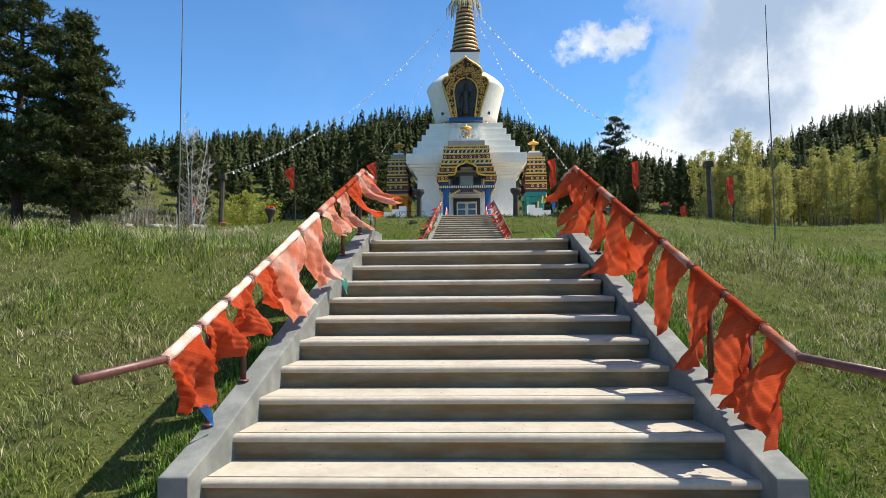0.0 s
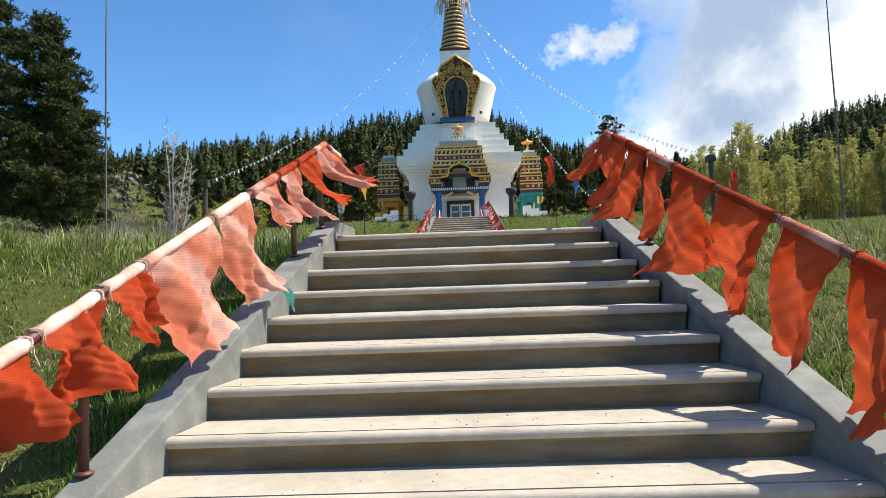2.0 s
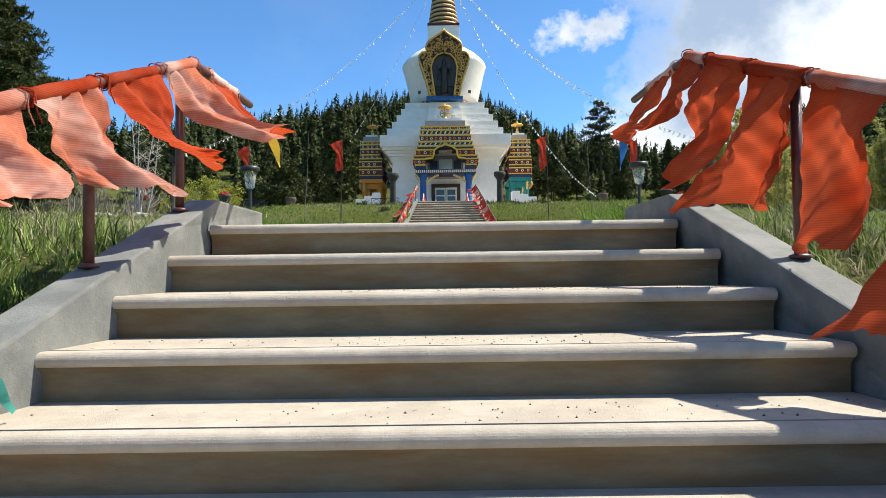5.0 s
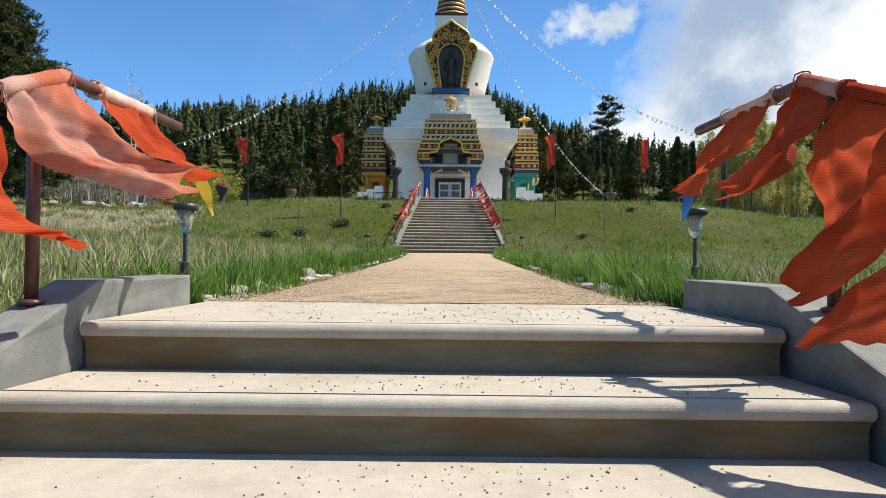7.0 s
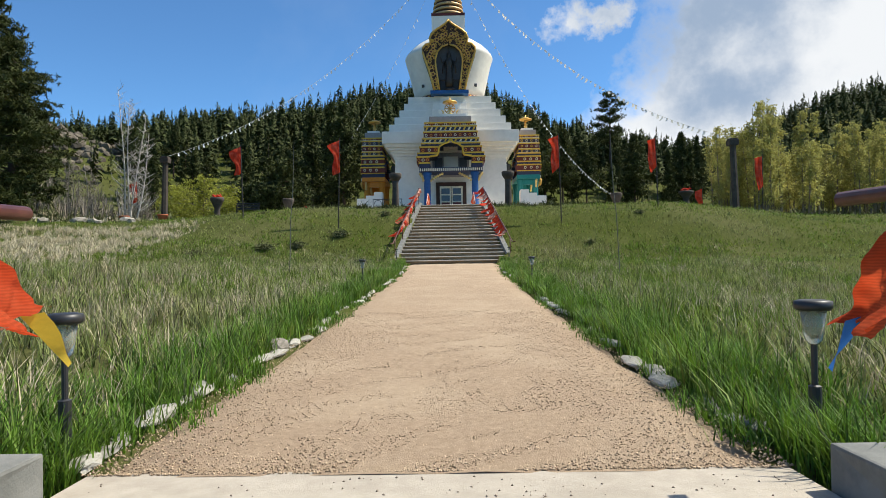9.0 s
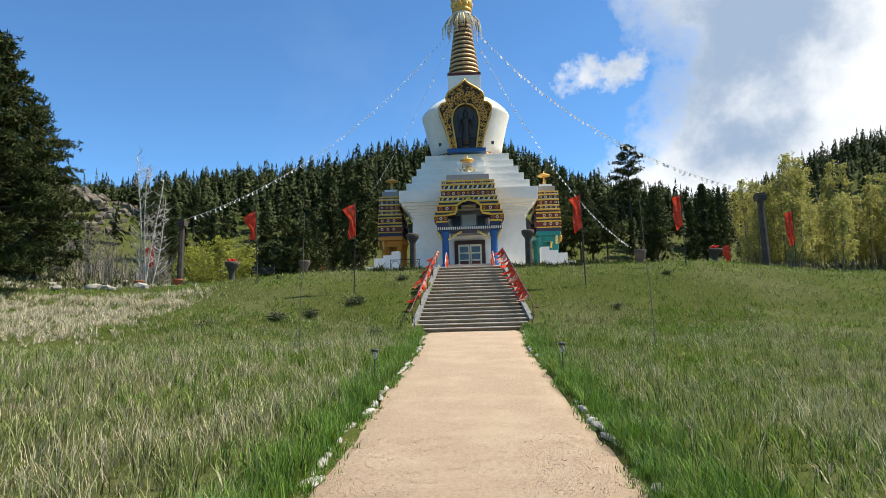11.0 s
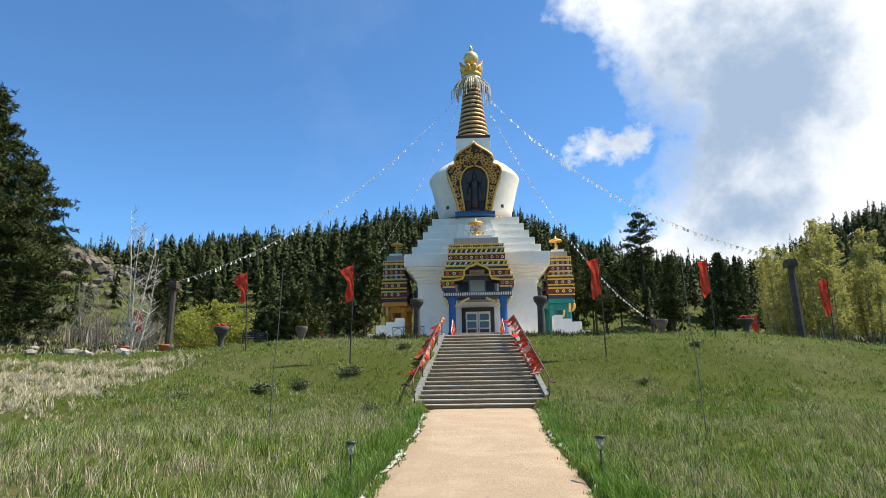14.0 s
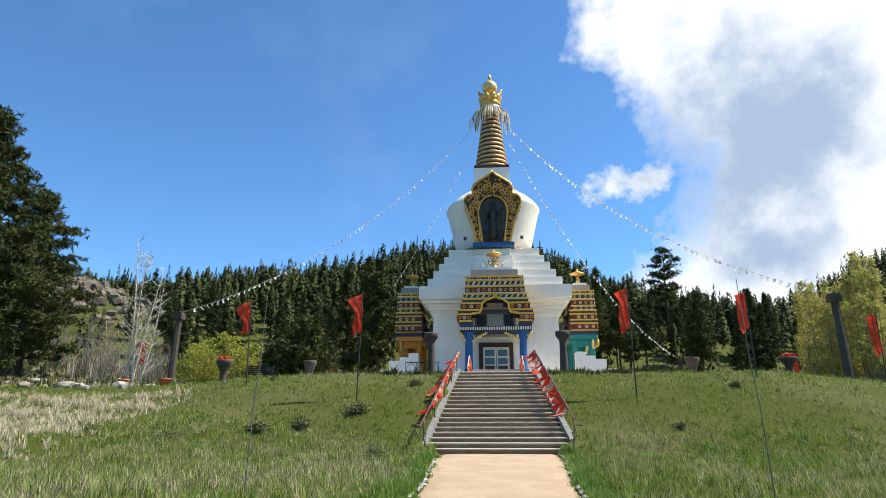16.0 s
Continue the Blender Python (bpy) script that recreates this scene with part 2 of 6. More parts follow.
M_WHITEWASH = mat("whitewashed_masonry", (0.87, 0.815, 0.71), (0.80, 0.745, 0.64), 2.2, 0.8, 0.2, 25, spots=(0.62, 0.58, 0.52), spot_scale=0.5, spot_amount=0.3)
M_GOLD = mat("gilded_metal", (0.78, 0.46, 0.105), (0.62, 0.32, 0.06), 6, 0.42, 0.3, 30, metal=0.45, spec=0.5)
M_GOLDPALE = mat("pale_gold_leaf", (0.80, 0.60, 0.24), (0.70, 0.48, 0.16), 6, 0.4, 0.2, 30, metal=0.35, spec=0.5)
M_COPPER = mat("dull_gold_ring", (0.66, 0.44, 0.22), (0.52, 0.32, 0.14), 7, 0.5, 0.25, 30, metal=0.3)
M_BROWN = mat("dark_brown_gap", (0.07, 0.035, 0.025), None, 8, 0.7)
M_YELLOW = mat("yellow_paint", (0.76, 0.48, 0.06), (0.64, 0.38, 0.045), 8, 0.6, 0.2, 40)
M_MAROON = mat("maroon_paint", (0.15, 0.035, 0.03), (0.10, 0.025, 0.022), 8, 0.6, 0.2, 40)
M_NAVY = mat("dark_blue_paint", (0.04, 0.045, 0.085), None, 8, 0.6)
M_BLUE = mat("bright_blue_paint", (0.022, 0.10, 0.28), (0.018, 0.08, 0.22), 6, 0.5, 0.15, 40)
M_ORANGE = mat("orange_paint", (0.70, 0.27, 0.025), (0.6, 0.2, 0.02), 6, 0.5, 0.15, 40)
M_TEALPAINT = mat("teal_paint", (0.02, 0.20, 0.19), (0.016, 0.15, 0.145), 6, 0.5, 0.15, 40)
M_CREAM = mat("cream_paint", (0.78, 0.70, 0.52), None, 8, 0.6)
M_GREYROOF = mat("grey_porch_roof", (0.36, 0.33, 0.32), (0.28, 0.26, 0.25), 5, 0.8, 0.3, 40)
M_BRONZE = mat("dark_bronze", (0.045, 0.036, 0.03), (0.08, 0.06, 0.045), 7, 0.45, 0.3, 30, metal=0.6)
# Dark grey that stands in for the shade inside vents, niche and porch.
M_SHADOWROOM = mat("shade_toned_interior", (0.10, 0.10, 0.105), None, 5, 0.8)
M_COLUMN = mat("weathered_grey_stone", (0.085, 0.066, 0.052), (0.055, 0.043, 0.034), 7, 0.9, 0.5, 30, spots=(0.14, 0.115, 0.09), spot_scale=1.6, spot_amount=0.4)
M_POLE = mat("dark_pole", (0.05, 0.042, 0.036), None, 10, 0.6)
M_GREYPOLE = mat("grey_galvanised_pole", (0.16, 0.155, 0.135), (0.11, 0.105, 0.09), 10, 0.6, metal=0.2)
M_REDFLAG = mat("red_flag_cloth", (0.68, 0.055, 0.022), (0.56, 0.040, 0.016), 5, 0.8, 0.3, 120, spots=(0.70, 0.20, 0.13), spot_scale=3.5, spot_amount=0.35, translucent=0.35, spec=0.1)
M_BLACK = mat("black_plastic", (0.022, 0.022, 0.024), (0.03, 0.03, 0.03), 12, 0.45, spec=0.5)
M_TERRACOTTA = mat("terracotta", (0.50, 0.15, 0.07), (0.38, 0.11, 0.05), 6, 0.85, 0.3, 30)
M_IRON = mat("black_iron", (0.03, 0.03, 0.032), None, 12, 0.5, metal=0.5)


def glass_material(name, tint):
    ma = bpy.data.materials.new(name)
    ma.use_nodes = True
    b = ma.node_tree.nodes["Principled BSDF"]
    b.inputs["Base Color"].default_value = (*tint, 1)
    b.inputs["Roughness"].default_value = 0.12
    b.inputs["Transmission Weight"].default_value = 0.7
    b.inputs["IOR"].default_value = 1.45
    return ma


M_GLASS = glass_material("frosted_lamp_glass", (0.55, 0.56, 0.46))
M_PANE = mat("dark_window_glass", (0.05, 0.055, 0.06), None, 4, 0.08, spec=0.6)


# ---------------------------------------------------------------- mesh helpers
def mesh_object(name, bm, material, parent=None, label="", smooth=False):
    me = bpy.data.meshes.new(name)
    bm.normal_update()
    bm.to_mesh(me)
    bm.free()
    for ma in (material if isinstance(material, (list, tuple)) else [material]):
        me.materials.append(ma)
    if smooth:
        me.polygons.foreach_set("use_smooth", [True] * len(me.polygons))
    ob = new(name, me)
    ob.parent = parent
    if label:
        ob["label"] = label
    return ob


def part(name, bm, material, parent, label="", smooth=False):
    return mesh_object(name, bm, material, parent, label, smooth)


def raw_mesh(name, verts, tris, material, parent=None, smooth=False):
    """A mesh from arrays of corners (n, 3) and faces (m, k)."""
    verts, tris = np.asarray(verts, np.float32), np.asarray(tris, np.int32)
    me = bpy.data.meshes.new(name)
    k = tris.shape[1]
    me.vertices.add(len(verts))
    me.vertices.foreach_set("co", verts.ravel())
    me.loops.add(tris.size)
    me.loops.foreach_set("vertex_index", tris.ravel())
    me.polygons.add(len(tris))
    me.polygons.foreach_set("loop_start", np.arange(0, tris.size, k, dtype=np.int32))
    if smooth:
        me.polygons.foreach_set("use_smooth", np.ones(len(tris), bool))
    me.update(calc_edges=True)
    me.materials.append(material)
    ob = new(name, me)
    ob.parent = parent
    return ob


def empty(name, m=None, label="", category="", group="", kind=""):
    ob = new(name)
    if m is not None:
        ob.matrix_basis = m
    return tagged(ob, label, category, group, kind)


def box(bm, x0, x1, y0, y1, z0, z1, bevel=0.0):
    """A box, with its edges chamfered where bevel is given."""
    r = bmesh.ops.create_cube(bm, size=1.0)
    bmesh.ops.transform(bm, verts=r["verts"], matrix=Matrix.Translation(((x0 + x1) / 2, (y0 + y1) / 2, (z0 + z1) / 2)) @ Matrix.Diagonal((x1 - x0, y1 - y0, z1 - z0, 1)))
    if bevel:
        edges = list({e for vert in r["verts"] for e in vert.link_edges})
        bmesh.ops.bevel(bm, geom=edges, offset=bevel, segments=2, affect="EDGES", profile=0.7)
    return bm


def boxed(*args, bevel=0.0):
    return box(bmesh.new(), *args, bevel=bevel)


def revolve(bm, rings, seg=20, at=(0, 0, 0), m=None, cap=True):
    """A turned shape from (radius, height) pairs, bottom to top."""
    m = m or Matrix.Identity(4)
    loops = []
    for r, z in rings:
        loops.append([bm.verts.new(m @ Vector((at[0] + r * math.cos(2 * math.pi * i / seg), at[1] + r * math.sin(2 * math.pi * i / seg), at[2] + z))) for i in range(seg)])
    for a, b in zip(loops, loops[1:]):
        for i in range(seg):
            bm.faces.new((a[i], a[(i + 1) % seg], b[(i + 1) % seg], b[i]))
    if cap:
        bm.faces.new(loops[0][::-1])
        bm.faces.new(loops[-1])
    return bm


def tube(bm, pts, radius, seg=8, taper=None):
    """A pipe along points."""
    pts = [Vector(p) for p in pts]
    loops = []
    up = Vector((0.13, 0.07, 1)).normalized()
    for i, p in enumerate(pts):
        d = (pts[min(i + 1, len(pts) - 1)] - pts[max(i - 1, 0)]).normalized()
        u = d.cross(up)
        if u.length < 1e-3:
            u = d.cross(Vector((1, 0, 0)))
        u.normalize()
        w = u.cross(d)
        r = radius if taper is None else radius + (taper - radius) * i / max(len(pts) - 1, 1)
        loops.append([bm.verts.new(p + (u * math.cos(2 * math.pi * k / seg) + w * math.sin(2 * math.pi * k / seg)) * r) for k in range(seg)])
    for a, b in zip(loops, loops[1:]):
        for k in range(seg):
            bm.faces.new((a[k], a[(k + 1) % seg], b[(k + 1) % seg], b[k]))
    bm.faces.new(loops[0][::-1])
    bm.faces.new(loops[-1])
    return bm


def extrude_profile(bm, pts, x0, x1, x0b=None, x1b=None):
    """A profile in the y-z plane drawn out along x; the far end of each side may lie elsewhere (given per point as functions of y)."""
    f0 = x0 if callable(x0) else (lambda y: x0)
    f1 = x1 if callable(x1) else (lambda y: x1)
    a = [bm.verts.new((f0(y), y, z)) for y, z in pts]
    b = [bm.verts.new((f1(y), y, z)) for y, z in pts]
    n = len(pts)
    for i in range(n):
        bm.faces.new((a[i], a[(i + 1) % n], b[(i + 1) % n], b[i]))
    bm.faces.new(a[::-1])
    bm.faces.new(b)
    bmesh.ops.recalc_face_normals(bm, faces=bm.faces)
    return bm


def smoothstep(t):
    t = np.clip(t, 0, 1)
    return t * t * (3 - 2 * t)


# ---------------------------------------------------------------- measures of the place
RISE, RUN, TAPER = 0.1835, 0.4377, 0.0464
N1, W1 = 11, 3.6                       # lower flight
Y2, Z2, N2, W2, X2 = 32.86, 2.558, 19, 5.28, 0.18   # upper flight
TOP1 = RISE * (N1 - 1)                 # landing
TOP2 = Z2 + RISE * (N2 - 1)            # plaza
LAND_END = 5.55
CX, CY = 0.25, 64.3                    # axis of the monument

PROFILE_Y = (-3000, -0.25, 0.1, 4.6, 5.6, 12, 24, 31.5, 34, 38, 41.5, 46, 70, 84, 3000)
PROFILE_Z = (-0.24, -0.24, -0.14, 1.70, 1.80, 1.95, 2.15, 2.36, 3.05, 4.85, 5.72, 5.86, 6.1, 6.6, 6.6)


def path_half(y):
    return np.interp(y, (5.5, 9, 13, 24, 33), (1.31, 1.37, 1.44, 1.66, 2.2))


def path_z(y):
    return np.interp(y, (5.3, 9, 20, 31, 34), (1.825, 1.87, 2.08, 2.35, 2.375))


def bumps(x, y):
    return 0.05 * np.sin(0.9 * x + 0.5 * y) * np.cos(0.7 * y - 0.3 * x) + 0.10 * np.sin(0.31 * x + 1.3) * np.sin(0.27 * y + 0.4)


def ground_z(x, y, carve=True):
    """The height of the ground at arrays x, y."""
    x, y = np.asarray(x, float), np.asarray(y, float)
    z = np.interp(y, PROFILE_Y, PROFILE_Z)
    side = smoothstep((np.abs(x) - 2.0) / 4.0)
    near = smoothstep((y + 1) / 5) * smoothstep((30 - y) / 15)
    z = z + side * near * np.where(x < 0, 0.045, -0.055) * np.clip(np.abs(x), 0, 10)
    # the plaza bank falls away far out, the left bank is longer and flatter
    far = smoothstep((y - 33) / 8) * smoothstep((60 - y) / 10)
    z = z - far * 0.9 * smoothstep((x - 13) / 12) - far * 0.45 * smoothstep((-x - 9) / 10)
    z = z + 0.75 * smoothstep((-x - 5) / 8) * smoothstep((y - 26) / 5) * smoothstep((38 - y) / 6)
    z = z + side * bumps(x, y) * smoothstep((y + 3) / 6)
    # hillsides: a slope with trees on the left, the wooded hill behind, a far ridge on the right
    z = z + 5.0 * smoothstep((-x - 24) / 40) * smoothstep((y - 28) / 30) + 7 * smoothstep((-x - 60) / 90)
    tall = np.interp(x, (-400, -120, -98, -70, -50, -20, 0, 13, 24, 48, 80, 400), (15, 18, 16.5, 16, 21.8, 29.3, 32.3, 27.8, 21.8, 15.8, 13, 8))
    z = z + tall * smoothstep((y - 76) / 78) * (1 - 0.5 * smoothstep((y - 170) / 120))
    z = z + 55 * smoothstep((y - 130) / 150) * smoothstep((x - 40) / 150) * (1 - smoothstep((y - 500) / 900))
    z = z + 16 * smoothstep((-x - 90) / 80) * smoothstep((y - 110) / 90) * (1 - smoothstep((y - 500) / 900))
    z = z + 8.5 * np.exp(-((x + 72) / 13) ** 2 - ((y - 108) / 11) ** 2)
    if carve:
        in_flight1 = (np.abs(x) < W1 / 2 + 0.05 - 0.1 * np.clip(y, 0, 5)) & (y > -0.1) & (y < 5.3)
        in_flight2 = (np.abs(x - X2) < W2 / 2 + 0.0 - 0.1 * np.clip(y - Y2, 0, 9)) & (y > Y2) & (y < Y2 + N2 * RUN)
        z = np.where(in_flight1 | in_flight2, z - 0.45, z)
        on_path = (np.abs(x - X2 * np.clip((y - 5) / 28, 0, 1)) < path_half(y) + 0.02) & (y > 5) & (y < Y2 + 0.3)
        z = np.where(on_path, np.minimum(z, path_z(y) - 0.07), z)
        land = (np.abs(x) < 1.55) & (y > 4.0) & (y < 5.45)
        z = np.where(land, np.minimum(z, 1.60), z)
        foot = (np.abs(x) < 2.1) & (y < 0.0) & (y > -12)
        z = np.where(foot, np.minimum(z, -0.21), z)
    return z


def build_ground():
    xs = np.concatenate([-np.geomspace(3000, 60, 34), np.arange(-58, -20, 1.6), np.arange(-20, -6, 0.5), np.arange(-6, 6.01, 0.2), np.arange(6.4, 20, 0.5), np.arange(20.4, 60, 1.6), np.geomspace(62, 3000, 34)])
    ys = np.concatenate([-np.geomspace(3000, 12, 24), np.arange(-11, -2, 0.5), np.arange(-2, 8, 0.2), np.arange(8, 45, 0.4), np.arange(45, 80, 1.2), np.arange(80, 160, 3.0), np.geomspace(163, 3000, 40)])
    gx, gy = np.meshgrid(xs, ys)
    gz = ground_z(gx, gy)
    verts = np.stack([gx, gy, gz], -1).reshape(-1, 3)
    w = len(xs)
    i = (np.arange(len(ys) - 1)[:, None] * w + np.arange(w - 1)[None]).ravel()
    tagged(raw_mesh("ground", verts, np.stack([i, i + 1, i + w + 1, i + w], 1), M_SOIL, smooth=True), "rolling mountain meadow ground with green and dry grass", "ground", kind="structure")
    # path of fine gravel
    ys = np.concatenate([np.arange(LAND_END - 0.02, 14, 0.15), np.arange(14, Y2 + 0.12, 0.5), [Y2 + 0.12]])
    cols = np.linspace(-1, 1, 15)
    rows_ = []
    rnd = np.random.default_rng(3)
    for y in ys:
        cx = X2 * max(0, (y - 5) / 28)
        h = path_half(y) * (1 + 0.02 * math.sin(2.1 * y) + 0.015 * math.sin(5.3 * y))
        rows_.append([(cx + c * h, y, path_z(y) + 0.012 * (1 - c * c) + rnd.uniform(-0.006, 0.006) - (0.05 if abs(c) == 1 else 0)) for c in cols])
    verts = np.array(rows_).reshape(-1, 3)
    w = len(cols)
    i = (np.arange(len(ys) - 1)[:, None] * w + np.arange(w - 1)[None]).ravel()
    gp = raw_mesh("gravel_path", verts, np.stack([i, i + 1, i + w + 1, i + w], 1), M_GRAVEL, smooth=True)
    tagged(gp, "beige crushed gravel path edged with pale stones", "path", kind="structure")
    # gravel apron at the foot of the lower flight
    bm = bmesh.new()
    box(bm, -2.1, 2.1, -12.0, -0.02, -0.30, -0.185, bevel=0.02)
    tagged(mesh_object("pavement", bm, M_GRAVEL), "beige gravel apron at the foot of the stairs", "pavement", kind="structure")
    # pale gravel of the plaza round the monument, with a ragged rim
    xs, ys = np.arange(-15.0, 19.01, 0.5), np.arange(47.0, 78.01, 0.5)
    gx, gy = np.meshgrid(xs, ys)
    rim = np.minimum(np.minimum(gx + 15, 19 - gx), np.minimum(gy - 47, 78 - gy))
    lift = 0.05 - 0.30 * (rim < 0.6 + 0.5 * np.sin(1.3 * gx) * np.cos(1.1 * gy))
    verts = np.stack([gx, gy, ground_z(gx, gy) + lift], -1).reshape(-1, 3)
    w = len(xs)
    i = (np.arange(len(ys) - 1)[:, None] * w + np.arange(w - 1)[None]).ravel()
    tagged(raw_mesh("pavement", verts, np.stack([i, i + 1, i + w + 1, i + w], 1), M_PLAZA, smooth=True), "pale gravel plaza round the foot of the stupa", "pavement", kind="structure")
    return gp


PATH_OB = build_ground()


# ---------------------------------------------------------------- the two flights of steps
def step_profile(y0, z, depth):
    """Tread with a rounded nosing, a scored joint behind it and a cove below that runs into the riser."""
    r = 0.030
    p = [(y0 + depth + 0.02, z), (y0 + 0.084, z), (y0 + 0.083, z - 0.016), (y0 + 0.067, z - 0.016), (y0 + 0.066, z)]
    for k in range(9):
        th = radians(128) * k / 8
        p.append((y0 + r - r * math.sin(th), z - r + r * math.cos(th)))
    p += [(y0 + 0.012, z - 0.054), (y0 + 0.06, z - 0.056), (y0 + depth + 0.02, z - 0.056)]
    return p


def build_flight(name, x_mid, y_base, z_base, n, width, last_depth, label):
    flight = empty(name, None, label, "stairs", kind="structure")
    slope = TAPER / RUN
    for i in range(n):
        y0, z = y_base + RUN * i, z_base + RISE * i
        d = last_depth if i == n - 1 else RUN + 0.04
        half = width / 2 - TAPER * i
        left = lambda y, h=half, yy=y0: x_mid - (h - slope * max(0, min(y - yy, RUN)))
        right = lambda y, h=half, yy=y0: x_mid + (h - slope * max(0, min(y - yy, RUN)))
        part("step", extrude_profile(bmesh.new(), step_profile(y0, z, d), left, right), M_CONCRETE, flight)
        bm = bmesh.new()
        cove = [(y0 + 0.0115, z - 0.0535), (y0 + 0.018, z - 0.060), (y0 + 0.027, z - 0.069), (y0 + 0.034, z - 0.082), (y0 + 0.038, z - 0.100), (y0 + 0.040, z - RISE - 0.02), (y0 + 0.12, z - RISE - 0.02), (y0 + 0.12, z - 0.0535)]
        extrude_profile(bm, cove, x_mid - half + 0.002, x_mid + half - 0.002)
        part("riser", bm, M_RISER, flight, "brown-stained concrete riser, darkened with painted shade" if i == 0 else "")
        bm = bmesh.new()
        box(bm, x_mid - half + 0.012, x_mid + half - 0.012, y0 + 0.0672, y0 + 0.0828, z - 0.0155, z - 0.004)
        part("joint", bm, M_DIRT, flight, "dark dirt-filled joint" if i == 0 else "")
    return flight


build_flight("lower_stairs", 0, 0, 0, N1, W1, LAND_END - RUN * (N1 - 1), "broad pale concrete steps with rounded nosings and stained risers with shade in their colour")
build_flight("upper_stairs", X2, Y2, Z2, N2, W2, 2.6, "long tapering flight of pale concrete steps up a grass bank")


def flight_wall(name, x_mid, y_base, z_base, n, width, side, tail, thick, label):
    """The low painted wall beside a flight; it runs level along the landing."""
    top_y, top_z = y_base + RUN * (n - 1), z_base + RISE * (n - 1)
    k = RISE / RUN
    up = 0.105
    ys = y_base - 0.16
    pts = [(ys, z_base - 0.5), (ys, z_base + up - 0.16 * k + 0.03), (y_base + 0.25, z_base + up + 0.25 * k)]
    m = 10
    for j in range(1, m):
        y = y_base + 0.25 + (top_y + 0.12 - y_base - 0.25) * j / m
        pts.append((y, z_base + up + (y - y_base) * k))
    pts += [(top_y + 0.12, top_z + 0.155), (top_y + tail, top_z + 0.155), (top_y + tail, top_z - 0.5), (top_y - 0.4, top_z - 0.9)]
    slope = TAPER / RUN
    inner = lambda y: x_mid + side * (width / 2 + 0.0 - slope * (min(y, top_y + 0.1) - y_base) - 0.02 * max(0, y - top_y - 0.1))
    outer = lambda y: inner(y) + side * thick
    bm = extrude_profile(bmesh.new(), pts, inner, outer)
    edges = [e for e in bm.edges if e.calc_face_angle(0) > 0.5 and min(vv.co.z for vv in e.verts) > z_base - 0.4]
    bmesh.ops.bevel(bm, geom=edges, offset=0.012, segments=2, affect="EDGES", profile=0.6)
    return tagged(mesh_object(name, bm, M_GREYPAINT), label, "stair wall", kind="structure")


for side in (-1, 1):
    flight_wall("stair_wall", 0, 0, 0, N1, W1, side, 0.96, 0.19, "low grey-painted concrete stair wall with chipped edges")
    flight_wall("stair_wall", X2, Y2, Z2, N2, W2, side, 0.5, 0.22, "long grey-painted concrete stair wall beside grass bank")


# ---------------------------------------------------------------- hand rails and the cloth tied to them
def rail_line(x_mid, y_base, z_base, n, width, side):
    """The points of a hand rail: a level end, the slope, a level end at the top."""
    k, slope = RISE / RUN, TAPER / RUN
    off = 0.155
    top_y = y_base + RUN * (n - 1) + 0.07
    x_at = lambda y: x_mid + side * (width / 2 + off - slope * (y - y_base) * 1.06)
    z_at = lambda y: z_base + 0.87 + (y - y_base) * k * 1.03
    a, b = y_base - 0.15, top_y
    return [(x_at(a) + side * 0.05, a - 0.84, z_at(a) + 0.0), (x_at(a), a, z_at(a)), (x_at(b), b, z_at(b)), (x_at(b) - side * 0.03, b + 0.98, z_at(b) + 0.01)]


def along(line, y):
    """The place on the rail's slope at y."""
    p, q = Vector(line[1]), Vector(line[2])
    if y < p.y:
        p, q = Vector(line[0]), Vector(line[1])
    elif y > q.y:
        p, q = Vector(line[2]), Vector(line[3])
    return p + (q - p) * ((y - p.y) / (q.y - p.y))


def build_rail(line, post_ys, base_of, label, radius=0.026):
    rail = empty("hand_rail", Matrix.Translation(line[1]), label, "handrail", "stair hand rails")
    o = Vector(line[1])
    bm = bmesh.new()
    pts = []
    for i in range(3):
        p, q = Vector(line[i]) - o, Vector(line[i + 1]) - o
        u = (q - p).normalized()
        pts += [p + u * (0.0 if i == 0 else 0.04), q - u * (0.0 if i == 2 else 0.04)]
    tube(bm, pts, radius, 12)
    part("pipe", bm, M_RAIL, rail, smooth=True)
    for y in post_ys:
        p = along(line, y)
        bm = bmesh.new()
        tube(bm, [Vector((p.x, y, base_of(y) - 0.03)) - o, p - o], 0.024, 10)
        revolve(bm, [(0.045, 0), (0.045, 0.012), (0.028, 0.02)], 12, Vector((p.x, y, base_of(y))) - o)
        part("post", bm, M_RAIL, rail, smooth=True)
    return rail


